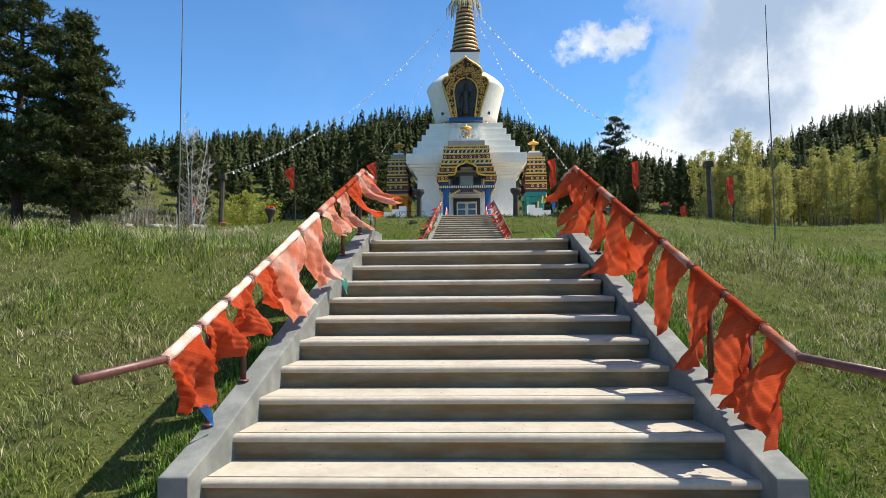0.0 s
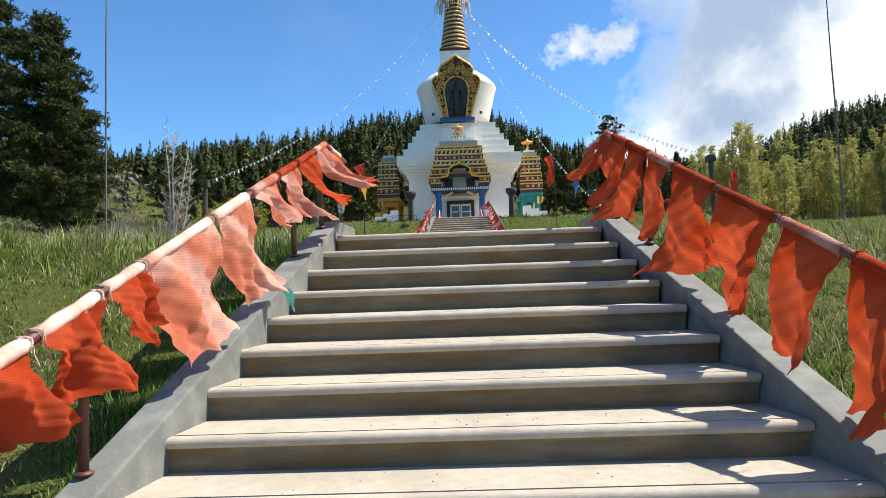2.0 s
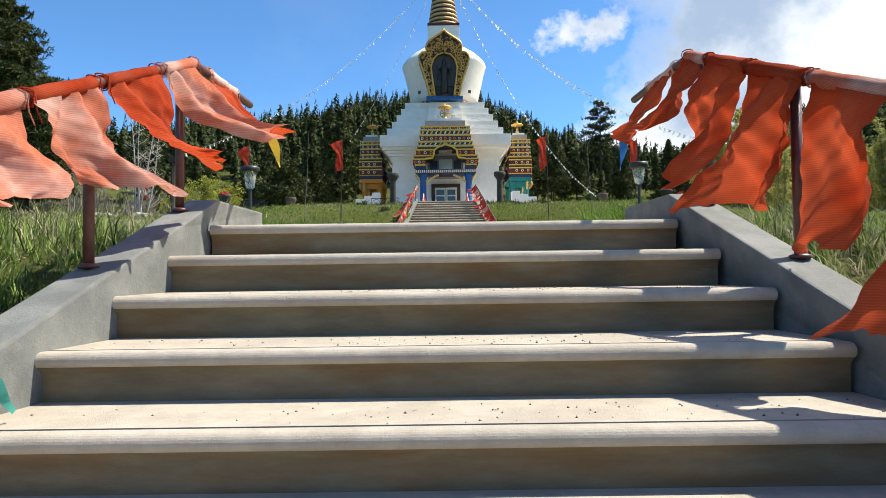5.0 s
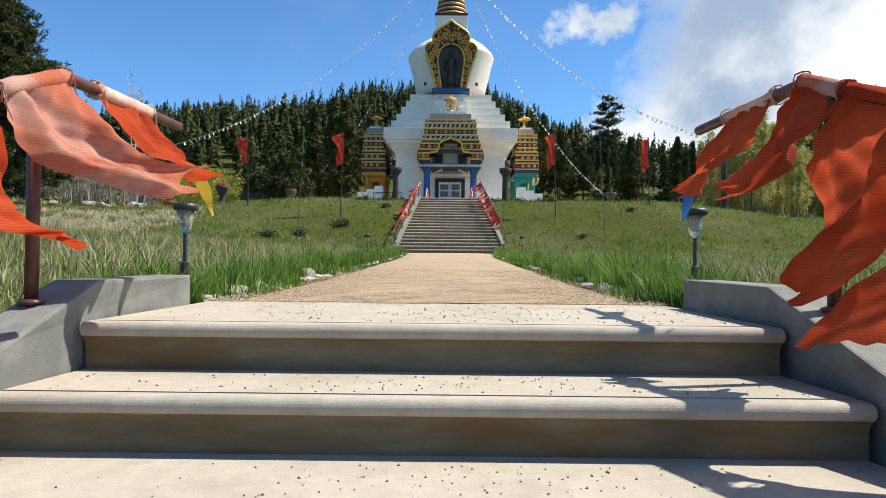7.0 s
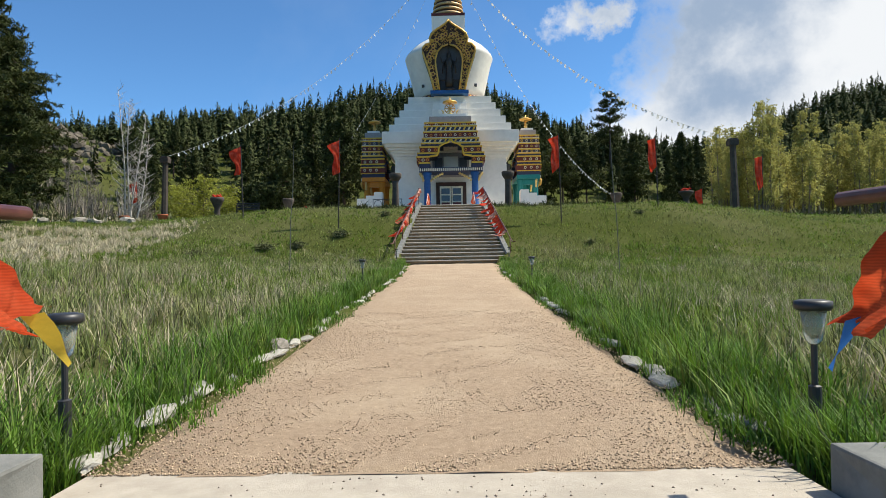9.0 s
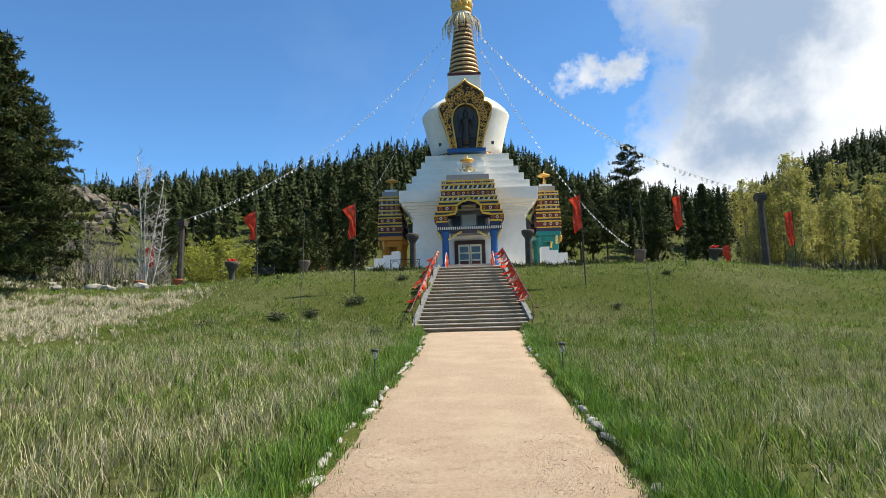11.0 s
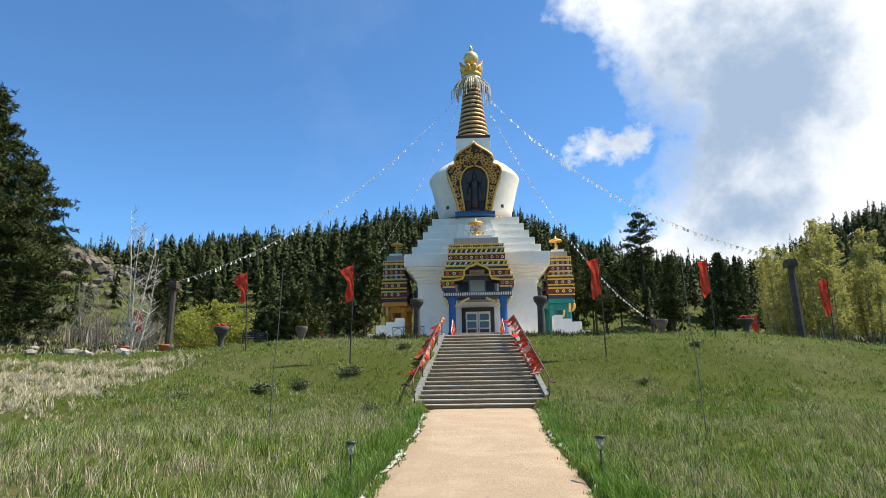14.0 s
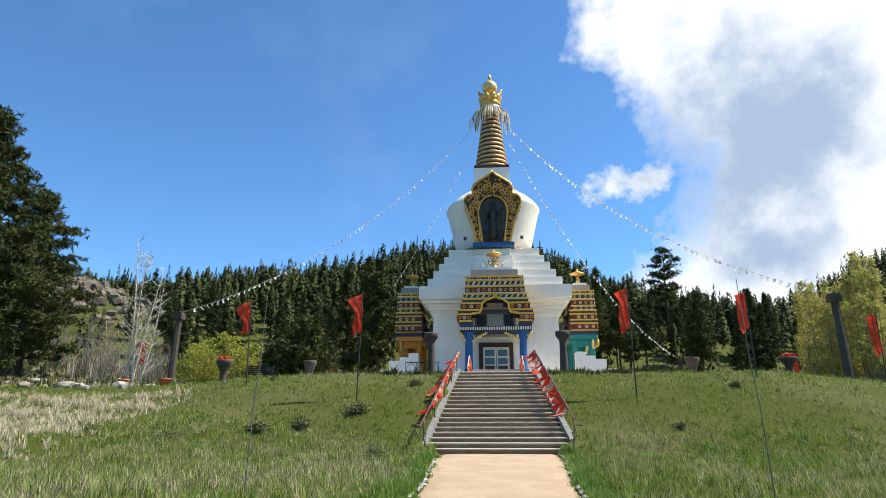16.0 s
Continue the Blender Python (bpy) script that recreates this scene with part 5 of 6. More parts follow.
# ---------------------------------------------------------------- path lamps, edging stones, grit
def build_lamp(x, y, h):
    z = gz(x, y) - 0.02
    lamp = empty("path_lamp", Matrix.Translation((x, y, z)), "black solar path lamp with frosted glass cone", "garden lamp", "solar lamps along the path")
    bm = bmesh.new()
    revolve(bm, [(0.026, -0.2), (0.026, h * 0.42), (0.013, h * 0.43), (0.013, h * 0.71)], 10)
    part("stake", bm, M_BLACK, lamp)
    bm = bmesh.new()
    revolve(bm, [(0.02, h * 0.70), (0.034, h * 0.73), (0.052, h * 0.93)], 18)
    part("glass_cone", bm, M_GLASS, lamp, smooth=True)
    bm = bmesh.new()
    revolve(bm, [(0.066, h * 0.93), (0.076, h * 0.95), (0.074, h * 0.99), (0.05, h), (0.02, h)], 18)
    part("cap", bm, M_BLACK, lamp, smooth=True)


for x, y in ((-1.56, 5.86), (1.60, 5.92), (-1.78, 16.4), (1.82, 16.8)):
    build_lamp(x, y, 0.63)
for x in (-1.0, 1.0):
    build_lamp(X2 + 2.62 * x, Y2 - 0.35, 0.5)


def rock_mesh(name, rnd, material, sub=2):
    bm = bmesh.new()
    if sub == 1:
        bmesh.ops.create_cube(bm, size=1.8)
        bmesh.ops.bevel(bm, geom=list(bm.edges), offset=0.22, segments=2, affect="EDGES", profile=0.6)
    else:
        bmesh.ops.create_icosphere(bm, subdivisions=sub, radius=1.0)
    for vert in bm.verts:
        q = vert.co * 1.7 + Vector((rnd.uniform(0, 9), 0, 0)) * 0
        vert.co *= 1 + 0.35 * noise.noise(q + Vector((rnd.seedling, 3.1, 0.7)))
        vert.co.z = max(vert.co.z, -0.55)
    me = bpy.data.meshes.new(name)
    bm.to_mesh(me)
    bm.free()
    me.materials.append(material)
    return me


class Seeded(random.Random):
    seedling = 0.0


def rocks(count, material, name, sub=2):
    out = []
    for k in range(count):
        rnd = Seeded(k + 40)
        rnd.seedling = 7.3 * k + 1.1
        out.append(rock_mesh(name, rnd, material, sub))
    return out


def line_path():
    """Uneven, half-buried edging stones; in places the grass has swallowed them."""
    meshes = rocks(8, M_STONE, "edging_stone", 2)
    rnd = random.Random(21)
    for side in (-1, 1):
        y = LAND_END + 0.05
        while y < Y2 - 1.2:
            ln = rnd.uniform(0.14, 0.42) * (1 if y < 14 else 1.4)
            share = 0.88 if side < 0 else 0.5 + 0.35 * math.sin(0.7 * y)
            if rnd.random() < share:
                x = X2 * max(0, (y - 5) / 28) + side * (float(path_half(y)) + 0.06 + 0.05 * math.sin(1.3 * y + side) + rnd.uniform(-0.03, 0.04))
                ob = new("edging_stone", rnd.choice(meshes))
                ob.parent = PATH_OB
                ob.matrix_basis = Matrix.Translation((x, y + ln / 2, float(path_z(y)) + rnd.uniform(0.0, 0.015))) @ Matrix.Rotation(rnd.uniform(-0.35, 0.35), 4, "Z") @ Matrix.Diagonal((rnd.uniform(0.04, 0.085), ln * rnd.uniform(0.5, 0.62), rnd.uniform(0.022, 0.045), 1))
            y += ln + rnd.uniform(-0.03, 0.06)


line_path()


def scatter_tets(name, pts, size, material, label, seed):
    rnd = np.random.default_rng(seed)
    pts = np.asarray(pts, float)
    n = len(pts)
    base = np.array([(1, 0, -0.4), (-0.5, 0.87, -0.4), (-0.5, -0.87, -0.4), (0, 0, 0.7)])
    a = rnd.uniform(0, 6.28, n)
    s = size * rnd.uniform(0.5, 1.4, n)
    rot = np.stack([np.stack([np.cos(a), -np.sin(a)], -1), np.stack([np.sin(a), np.cos(a)], -1)], -2)
    v = np.repeat(base[None], n, 0) * s[:, None, None] * rnd.uniform(0.6, 1.3, (n, 1, 3))
    v[..., :2] = np.einsum("nij,nkj->nki", rot, v[..., :2])
    v += pts[:, None]
    t = np.array([(0, 2, 1), (0, 1, 3), (1, 2, 3), (2, 0, 3)])
    f = (np.arange(n)[:, None, None] * 4 + t[None]).reshape(-1, 3)
    ob = raw_mesh(name, v.reshape(-1, 3), f, material)
    return tagged(ob, label, "gravel", kind="stuff")


def scatter_gravel():
    rnd = np.random.default_rng(4)
    n = 16000
    y = LAND_END + (rnd.random(n) ** 1.8) * 6
    x = rnd.uniform(-1, 1, n) * path_half(y)
    scatter_tets("gravel_pebbles", np.stack([x, y, path_z(y) + 0.012], 1), 0.0062, M_PEBBLE, "loose beige gravel pebbles on the path", 1)
    pts = []
    for i in range(N1):
        k = int((30, 30, 30, 40, 50, 60, 80, 110, 140, 160, 420)[i])
        half = W1 / 2 - TAPER * i - 0.15
        dep = LAND_END - RUN * (N1 - 1) if i == N1 - 1 else RUN
        xx = np.clip(rnd.normal(0.15, 0.55, k) * half, -half, half)
        pts.append(np.stack([xx, RUN * i + 0.09 + rnd.random(k) * (dep - 0.14), np.full(k, RISE * i + 0.003)], 1))
    scatter_tets("stair_grit", np.concatenate(pts), 0.0046, M_DARKBIT, "dark grit and pebbles scattered over the steps", 2)


scatter_gravel()


def field_rocks():
    meshes = rocks(5, M_ROCK, "field_rock")
    rnd = random.Random(9)
    spots = [(-24 - 2.2 * rnd.random() + 1.5 * k % 7, 43 + rnd.uniform(-2, 4)) for k in range(16)] + [(rnd.uniform(-34, -20), rnd.uniform(48, 62)) for k in range(14)]
    for x, y in spots:
        ob = new("field_rock", rnd.choice(meshes))
        s = rnd.uniform(0.16, 0.46)
        ob.matrix_basis = Matrix.Translation((x, y, gz(x, y) + s * 0.28)) @ Matrix.Rotation(rnd.uniform(0, 6), 4, "Z") @ Matrix.Diagonal((s * rnd.uniform(0.9, 1.4), s, s * 0.75, 1))
        tagged(ob, "pale boulder lying in the hillside grass", "rock", "field rocks")
    ob = new("path_stone", rocks(1, M_ROCK, "path_stone")[0])
    ob.matrix_basis = Matrix.Translation((-1.40, 8.5, float(path_z(8.5)) + 0.04)) @ Matrix.Diagonal((0.10, 0.12, 0.08, 1))
    tagged(ob, "reddish grey stone at the path edge", "rock")
    for x, y in ((-23.0, 47.5), (-19.8, 46.5)):
        bm = bmesh.new()
        revolve(bm, [(0.22, 0), (0.32, 0.5), (0.36, 0.52), (0.36, 0.6), (0.3, 0.6), (0.26, 0.5)], 16)
        ob = tagged(mesh_object("flower_pot", bm, M_TERRACOTTA, smooth=True), "terracotta flower pot standing by the rocks", "pot", "terracotta pots")
        ob.matrix_basis = Matrix.Translation((x, y, gz(x, y)))


field_rocks()


def rock_outcrop():
    """The bare rocky shoulder of the hill, beyond counting: one object."""
    rnd = random.Random(91)
    bm = bmesh.new()
    for k in range(300):
        x, y = -72 + 13 * rnd.gauss(0, 0.62), 108 + 5 * rnd.gauss(0, 0.8)
        r = rnd.uniform(0.4, 1.1)
        m = Matrix.Translation((x, y, gz(x, y) + 0.2 * r)) @ Matrix.Rotation(rnd.uniform(0, 6), 4, "Z") @ Matrix.Rotation(rnd.uniform(-0.4, 0.4), 4, "X") @ Matrix.Diagonal((r * rnd.uniform(0.8, 1.6), r, r * rnd.uniform(0.7, 1.2), 1))
        for vert in bmesh.ops.create_icosphere(bm, subdivisions=1, radius=1.0, matrix=m)["verts"]:
            vert.co += Vector((rnd.uniform(-1, 1), rnd.uniform(-1, 1), rnd.uniform(-1, 1))) * 0.22 * r
    tagged(mesh_object("rock_outcrop", bm, M_OUTCROP), "brown rocky outcrop on the wooded hillside", "rock", kind="stuff")


rock_outcrop()


# ---------------------------------------------------------------- trees
def needle_clumps(rnd, centres, size, per, wide=0.34):
    """Small triangles round each centre, spread in all directions: needles or leaves."""
    centres = np.asarray(centres, float)
    n = len(centres) * per
    c = np.repeat(centres, per, 0)
    d = rnd.normal(size=(n, 3))
    d /= np.linalg.norm(d, axis=1)[:, None]
    side = np.cross(d, rnd.normal(size=(n, 3)))
    side /= np.linalg.norm(side, axis=1)[:, None]
    s = size * rnd.uniform(0.55, 1.35, (n, 1))
    p0 = c + d * s * 0.15 - side * s * wide
    p1 = c + d * s * 0.15 + side * s * wide
    p2 = c + d * s * 1.1
    v = np.stack([p0, p1, p2], 1).reshape(-1, 3)
    return v, np.arange(len(v)).reshape(-1, 3)


def pine_crown_points(rnd, h, radius, start, shape, branches, clumps, rag=0.45):
    pts, limbs = [], []
    for k in range(branches):
        t = start + (1 - start) * ((k + rnd.random()) / branches)
        z = h * t
        u = (t - start) / (1 - start)
        r = radius * (shape(u)) * rnd.uniform(rag, 1.15)
        a = rnd.uniform(0, 6.283)
        tip = np.array([math.cos(a) * r, math.sin(a) * r, z + r * rnd.uniform(-0.12, 0.22)])
        base = np.array([0, 0, z - r * 0.12])
        limbs.append((base, tip))
        m = max(2, int(clumps * (0.35 + r / radius)))
        s = rnd.random(m) ** 0.6
        p = base + (tip - base) * s[:, None]
        p[:, :2] += rnd.normal(scale=0.07 * r + 0.08, size=(m, 2)) * (0.4 + s[:, None])
        p[:, 2] += rnd.normal(scale=0.06 * r + 0.08, size=m)
        pts.append(p)
    return np.concatenate(pts), limbs


def padded_crown(rnd, h, radius, start, shape, branches):
    """A ponderosa crown: level boughs that carry flat tufted pads, with gaps of air between them."""
    pts, limbs = [], []
    for k in range(branches):
        u = (k + rnd.random()) / branches
        z = h * (start + (1 - start) * u)
        a = 2.4 * k + rnd.uniform(-0.5, 0.5)
        r = radius * shape(u) * (rnd.uniform(0.55, 1.0) if k % 3 else rnd.uniform(0.85, 1.12))
        lift = rnd.uniform(-0.10, 0.16) * r
        base, tip = np.array([0, 0, z - 0.12 * r]), np.array([math.cos(a) * r, math.sin(a) * r, z + lift])
        limbs.append((base, tip))
        for q in range(max(2, int(2 + 6 * r / radius))):
            s = rnd.random() ** 0.55
            c = base + (tip - base) * (0.25 + 0.78 * s)
            c[:2] += rnd.normal(scale=0.10 * r + 0.05, size=2)
            n = 13
            pad = rnd.normal(size=(n, 3)) * np.array([0.36, 0.36, 0.15]) * rnd.uniform(0.7, 1.25)
            pts.append(c + pad)
    return np.concatenate(pts), limbs


def far_crown(rnd, tris, radius, start, power):
    """A small conifer crown, 1 high, of loose sprays that droop outward from a tapering axis."""
    u = (np.arange(tris) + rnd.random(tris)) / tris
    a = rnd.uniform(0, 6.283, tris)
    env = radius * ((1 - u) ** power + 0.03)
    r = env * rnd.uniform(0.25, 0.75, tris)
    c = np.stack([r * np.cos(a), r * np.sin(a), start + (1 - start) * u], 1)
    out = np.stack([np.cos(a), np.sin(a), rnd.uniform(-0.9, 0.1, tris)], 1) * (0.45 * env)[:, None]
    side = np.stack([-np.sin(a), np.cos(a), rnd.uniform(-0.4, 0.4, tris)], 1) * (0.34 * env + 0.004)[:, None]
    up = np.array([0, 0, 0.035])
    v = np.stack([c - side - out * 0.3, c + side - out * 0.3 + up, c + out], 1).reshape(-1, 3)
    tip = np.array([(0.016, 0, 0.88), (-0.016, 0.01, 0.88), (0, 0, 1.01)])
    v = np.concatenate([v, tip])
    return v, np.arange(len(v)).reshape(-1, 3)


def build_tree(name, h, radius, start, shape, branches, clumps, per, size, seed, needle, bark, label, trunk=0.3, limb_count=22, category="tree", group="", wide=0.34, pads=False):
    rnd = np.random.default_rng(seed)
    tree = empty(name, None, label, category, group)
    pts, limbs = padded_crown(rnd, h, radius, start, shape, branches) if pads else pine_crown_points(rnd, h, radius, start, shape, branches, clumps)
    bm = bmesh.new()
    bend = rnd.normal(scale=0.012 * h, size=(2,))
    tube(bm, [(bend[0] * (t * t), bend[1] * t * t, -0.4 + (h + 0.2) * t) for t in np.linspace(0, 1, 7)], trunk, 9, trunk * 0.12)
    part("trunk", bm, bark, tree, smooth=True)
    bm = bmesh.new()
    for k in rnd.choice(len(limbs), min(limb_count, len(limbs)), replace=False):
        a, b = limbs[k]
        mid = (a + b) / 2 + np.array([0, 0, 0.05 * np.linalg.norm(b - a)])
        tube(bm, [a, mid, b], trunk * 0.22, 5, 0.012)
    tagged(part("branchwork", bm, bark, tree), kind="stuff")
    v, f = needle_clumps(rnd, pts, size, per, wide)
    raw_mesh("crown", v, f, needle, tree)
    return tree


PONDEROSA = lambda u: min(1.0, 0.45 + 2.4 * u) * (1 - u ** 1.25) ** 0.8 + 0.07
SPRUCE = lambda u: (1 - u) ** 0.85 * min(1, 0.75 + u * 2) + 0.03
BUSHY = lambda u: math.sin(math.pi * min(0.98, 0.12 + 0.84 * u)) ** 0.7


def place_trees():
    # the large ponderosas by the left hillside
    for k, (x, y, h, r) in enumerate(((-27.6, 39.5, 15.6, 4.3), (-33.4, 41.5, 19.4, 5.3), (-37.0, 56.0, 15.0, 5.0))):
        t = build_tree("ponderosa_pine", h, r, 0.09, PONDEROSA, 84, 0, 13, 0.30, 60 + k, M_NEEDLE, M_BARK, "large dark ponderosa pine with tufted boughs", 0.42, 84, wide=0.16, pads=True)
        t.matrix_basis = Matrix.Translation((x, y, gz(x, y)))
    # middle woods: a few made, then copied
    protos = []
    for k in range(4):
        protos.append(build_tree("pine_tree", 13.0, (2.6, 2.2, 3.0, 2.4)[k], (0.26, 0.14, 0.36, 0.22)[k], (PONDEROSA, SPRUCE, PONDEROSA, SPRUCE)[k], 80, 15, 7, 0.40, 80 + k, M_NEEDLE, M_BARK,
                                 "dark green conifer at the edge of the woods", 0.2, 16, group="pine trees at the wood's edge", wide=0.22))
    rnd = random.Random(33)
    spots = []
    for k in range(20):
        spots.append((rnd.uniform(8, 40), rnd.uniform(86, 108)))
    for k in range(16):
        spots.append((rnd.uniform(-46, -10), rnd.uniform(84, 108)))
    spots += [(-11.5, 72, 13.5), (-13.5, 76, 14.5), (-9.4, 78, 13.0), (-16.5, 79, 14.0), (11.0, 84, 13.0), (13.0, 88, 13.5), (15.0, 86, 11.5), (-33, 84, 10),
              (24.5, 86, 11), (33, 92, 11), (19.0, 90, 9.5), (-62, 74, 11)]
    first = True
    for k, s in enumerate(spots):
        x, y = s[:2]
        h = s[2] if len(s) > 2 else rnd.uniform(6, 10.5)
        q = k % 4 if len(s) < 3 or s[2] < 17 else 2
        f = h / 13.0
        m = Matrix.Translation((x, y, gz(x, y))) @ Matrix.Rotation(rnd.uniform(0, 6.28), 4, "Z")
        if k < 4:
            t = protos[k]
            t.matrix_basis = m
            t.scale = (f, f, f)
        else:
            t = copy_thing(protos[q], m)
            t.scale = (f, f, f)
    t = build_tree("ponderosa_pine", 15.2, 2.6, 0.40, lambda u: math.sin(math.pi * min(0.97, 0.16 + 0.80 * u)) ** 0.6, 26, 0, 8, 0.30, 95, M_NEEDLE, M_BARK, "tall pine with bare trunk and rounded top", 0.26, 30, wide=0.18, pads=True)
    t.matrix_basis = Matrix.Translation((28.0, 112, gz(28.0, 112)))
    # dark juniper and yellow-green willow beside the plaza
    for x, y, h, r, sd in ((-13.9, 55.5, 5.2, 2.2, 1), (-17.5, 60.0, 4.0, 1.8, 2)):
        t = build_tree("juniper_bush", h, r, 0.03, BUSHY, 70, 34, 5, 0.24, 200 + sd, M_NEEDLE, M_BARK, "dark rounded juniper bush beside the plaza", 0.14, 20, category="bush")
        t.matrix_basis = Matrix.Translation((x, y, gz(x, y)))
    for x, y, h, r, sd in ((-24.1, 64.7, 5.0, 3.0, 1), (-20.8, 62.5, 3.8, 2.4, 2), (-27.5, 67.0, 4.2, 2.6, 3)):
        t = build_tree("willow_bush", h, r, 0.04, BUSHY, 80, 22, 4, 0.17, 220 + sd, M_WILLOW, M_ASPENBARK, "yellow-green spring willow bush on the grass", 0.08, 50, category="bush")
        t.matrix_basis = Matrix.Translation((x, y, gz(x, y)))


place_trees()


def place_shrubs():
    proto = build_tree("low_shrub", 0.45, 0.55, 0.05, BUSHY, 26, 12, 4, 0.085, 400, M_SAGE, M_BARK, "low dark sage shrub on the grass bank", 0.02, 10, category="shrub", group="low shrubs on the bank")
    rnd = random.Random(44)
    for k in range(11):
        x, y = (rnd.uniform(-15, -3.5), rnd.uniform(30, 43)) if k % 6 else (rnd.uniform(4, 20), rnd.uniform(31, 44))
        m = Matrix.Translation((x, y, gz(x, y))) @ Matrix.Rotation(rnd.uniform(0, 6.28), 4, "Z")
        f = rnd.uniform(0.5, 1.15)
        t = proto if k == 0 else copy_thing(proto, m)
        t.matrix_basis = m
        t.scale = (f * 1.2, f, f * rnd.uniform(0.5, 0.8))


place_shrubs()


def build_aspen(seed, h):
    """Several thin pale stems with sparse young leaves."""
    rnd = np.random.default_rng(seed)
    tree = empty("aspen_tree", None, "slender pale aspen with sparse yellow-green spring leaves", "tree", "aspens of the grove")
    pts = []
    bm = bmesh.new()
    for s in range(3):
        bx, by = rnd.normal(scale=0.5, size=2)
        lean = rnd.normal(scale=0.05, size=2)
        hh = h * rnd.uniform(0.75, 1.0)
        at = lambda t: np.array([bx + lean[0] * hh * t + 0.12 * math.sin(3 * t + s), by + lean[1] * hh * t, -0.3 + hh * t])
        tube(bm, [at(t) for t in np.linspace(0, 1, 6)], 0.085, 6, 0.012)
        for k in range(26):
            t = rnd.uniform(0.18, 0.98)
            a = rnd.uniform(0, 6.28)
            r = (0.5 + 1.1 * (1 - t)) * rnd.uniform(0.4, 1.0)
            b = at(t)
            e = b + np.array([math.cos(a) * r, math.sin(a) * r, r * rnd.uniform(0.6, 1.3)])
            if k % 2 == 0:
                tube(bm, [b, e], 0.018, 4, 0.006)
            q = rnd.random(16)[:, None]
            pts.append(b + (e - b) * q + rnd.normal(scale=0.16, size=(16, 3)))
    part("trunk", bm, M_ASPENBARK, tree)
    v, f = needle_clumps(rnd, np.concatenate(pts), 0.155, 5)
    raw_mesh("crown", v, f, M_ASPENLEAF, tree)
    return tree


def place_aspens():
    protos = [build_aspen(300 + k, (10.5, 9.0, 11.5, 8.0)[k]) for k in range(4)]
    rnd = random.Random(71)
    k = 0
    while k < 100:
        y = rnd.uniform(50, 80)
        x = rnd.uniform(0.425 * (y - 7.6) + 3.0, 46 + (y - 50) * 0.5)
        if k % 5 == 0:
            x = 0.425 * (y - 7.6) + rnd.uniform(2.6, 6.0)
        f = rnd.uniform(0.72, 0.98) * (0.86 if x < 0.425 * (y - 7.6) + 5 else 1.0)
        m = Matrix.Translation((x, y, gz(x, y))) @ Matrix.Rotation(rnd.uniform(0, 6.28), 4, "Z")
        t = protos[k] if k < 4 else copy_thing(protos[k % 4], m)
        t.matrix_basis = m
        t.scale = (f, f, f)
        k += 1


place_aspens()


def build_bare_aspen(x, y, h, seed, bark, twigs):
    rnd = np.random.default_rng(seed)
    tree = empty("bare_aspen", Matrix.Translation((x, y, gz(x, y))), "leafless white-barked aspen with fine twigs", "tree", "bare aspens")
    for s in range(4):
        bm = bmesh.new()
        lean = (0.07 * (s - 0.7) + rnd.normal(scale=0.015), rnd.normal(scale=0.04))
        hh = h * (1.0, 0.9, 0.8, 0.62)[s]
        at = lambda t: np.array([0.25 * (s - 1.5) + lean[0] * hh * t + 0.16 * math.sin(4 * t + 2 * s), lean[1] * hh * t, -0.3 + hh * t])
        tube(bm, [at(t) for t in np.linspace(0, 1, 8)], 0.075, 7, 0.012)
        part("trunk", bm, bark, tree, smooth=True)
        bm = bmesh.new()
        for k in range(twigs):
            t = rnd.uniform(0.12, 0.98)
            a = rnd.uniform(0, 6.28)
            r = (0.35 + 1.3 * (1 - t)) * rnd.uniform(0.5, 1.0)
            b = at(t)
            e = b + np.array([math.cos(a) * r, math.sin(a) * r, r * rnd.uniform(0.35, 1.0)])
            m = (b + e) / 2 - np.array([0, 0, 0.08 * r])
            tube(bm, [b, m, e], 0.024, 4, 0.008)
            for j in range(3):
                p = b + (e - b) * rnd.uniform(0.4, 0.95)
                tube(bm, [p, p + rnd.normal(scale=0.22, size=3) + np.array([0, 0, 0.2])], 0.012, 3, 0.005)
        tagged(part("twig_mass", bm, bark, tree), kind="stuff")
    return tree


build_bare_aspen(-23.4, 49.0, 10.6, 1, M_BIRCHBARK, 40)
for k, (x, y, h) in enumerate(((-36, 66, 6), (-40, 69, 6.5), (-44, 70, 6), (-33, 70, 5.5), (-48, 68, 6))):
    build_bare_aspen(x, y, h, 20 + k, M_TWIG, 30)


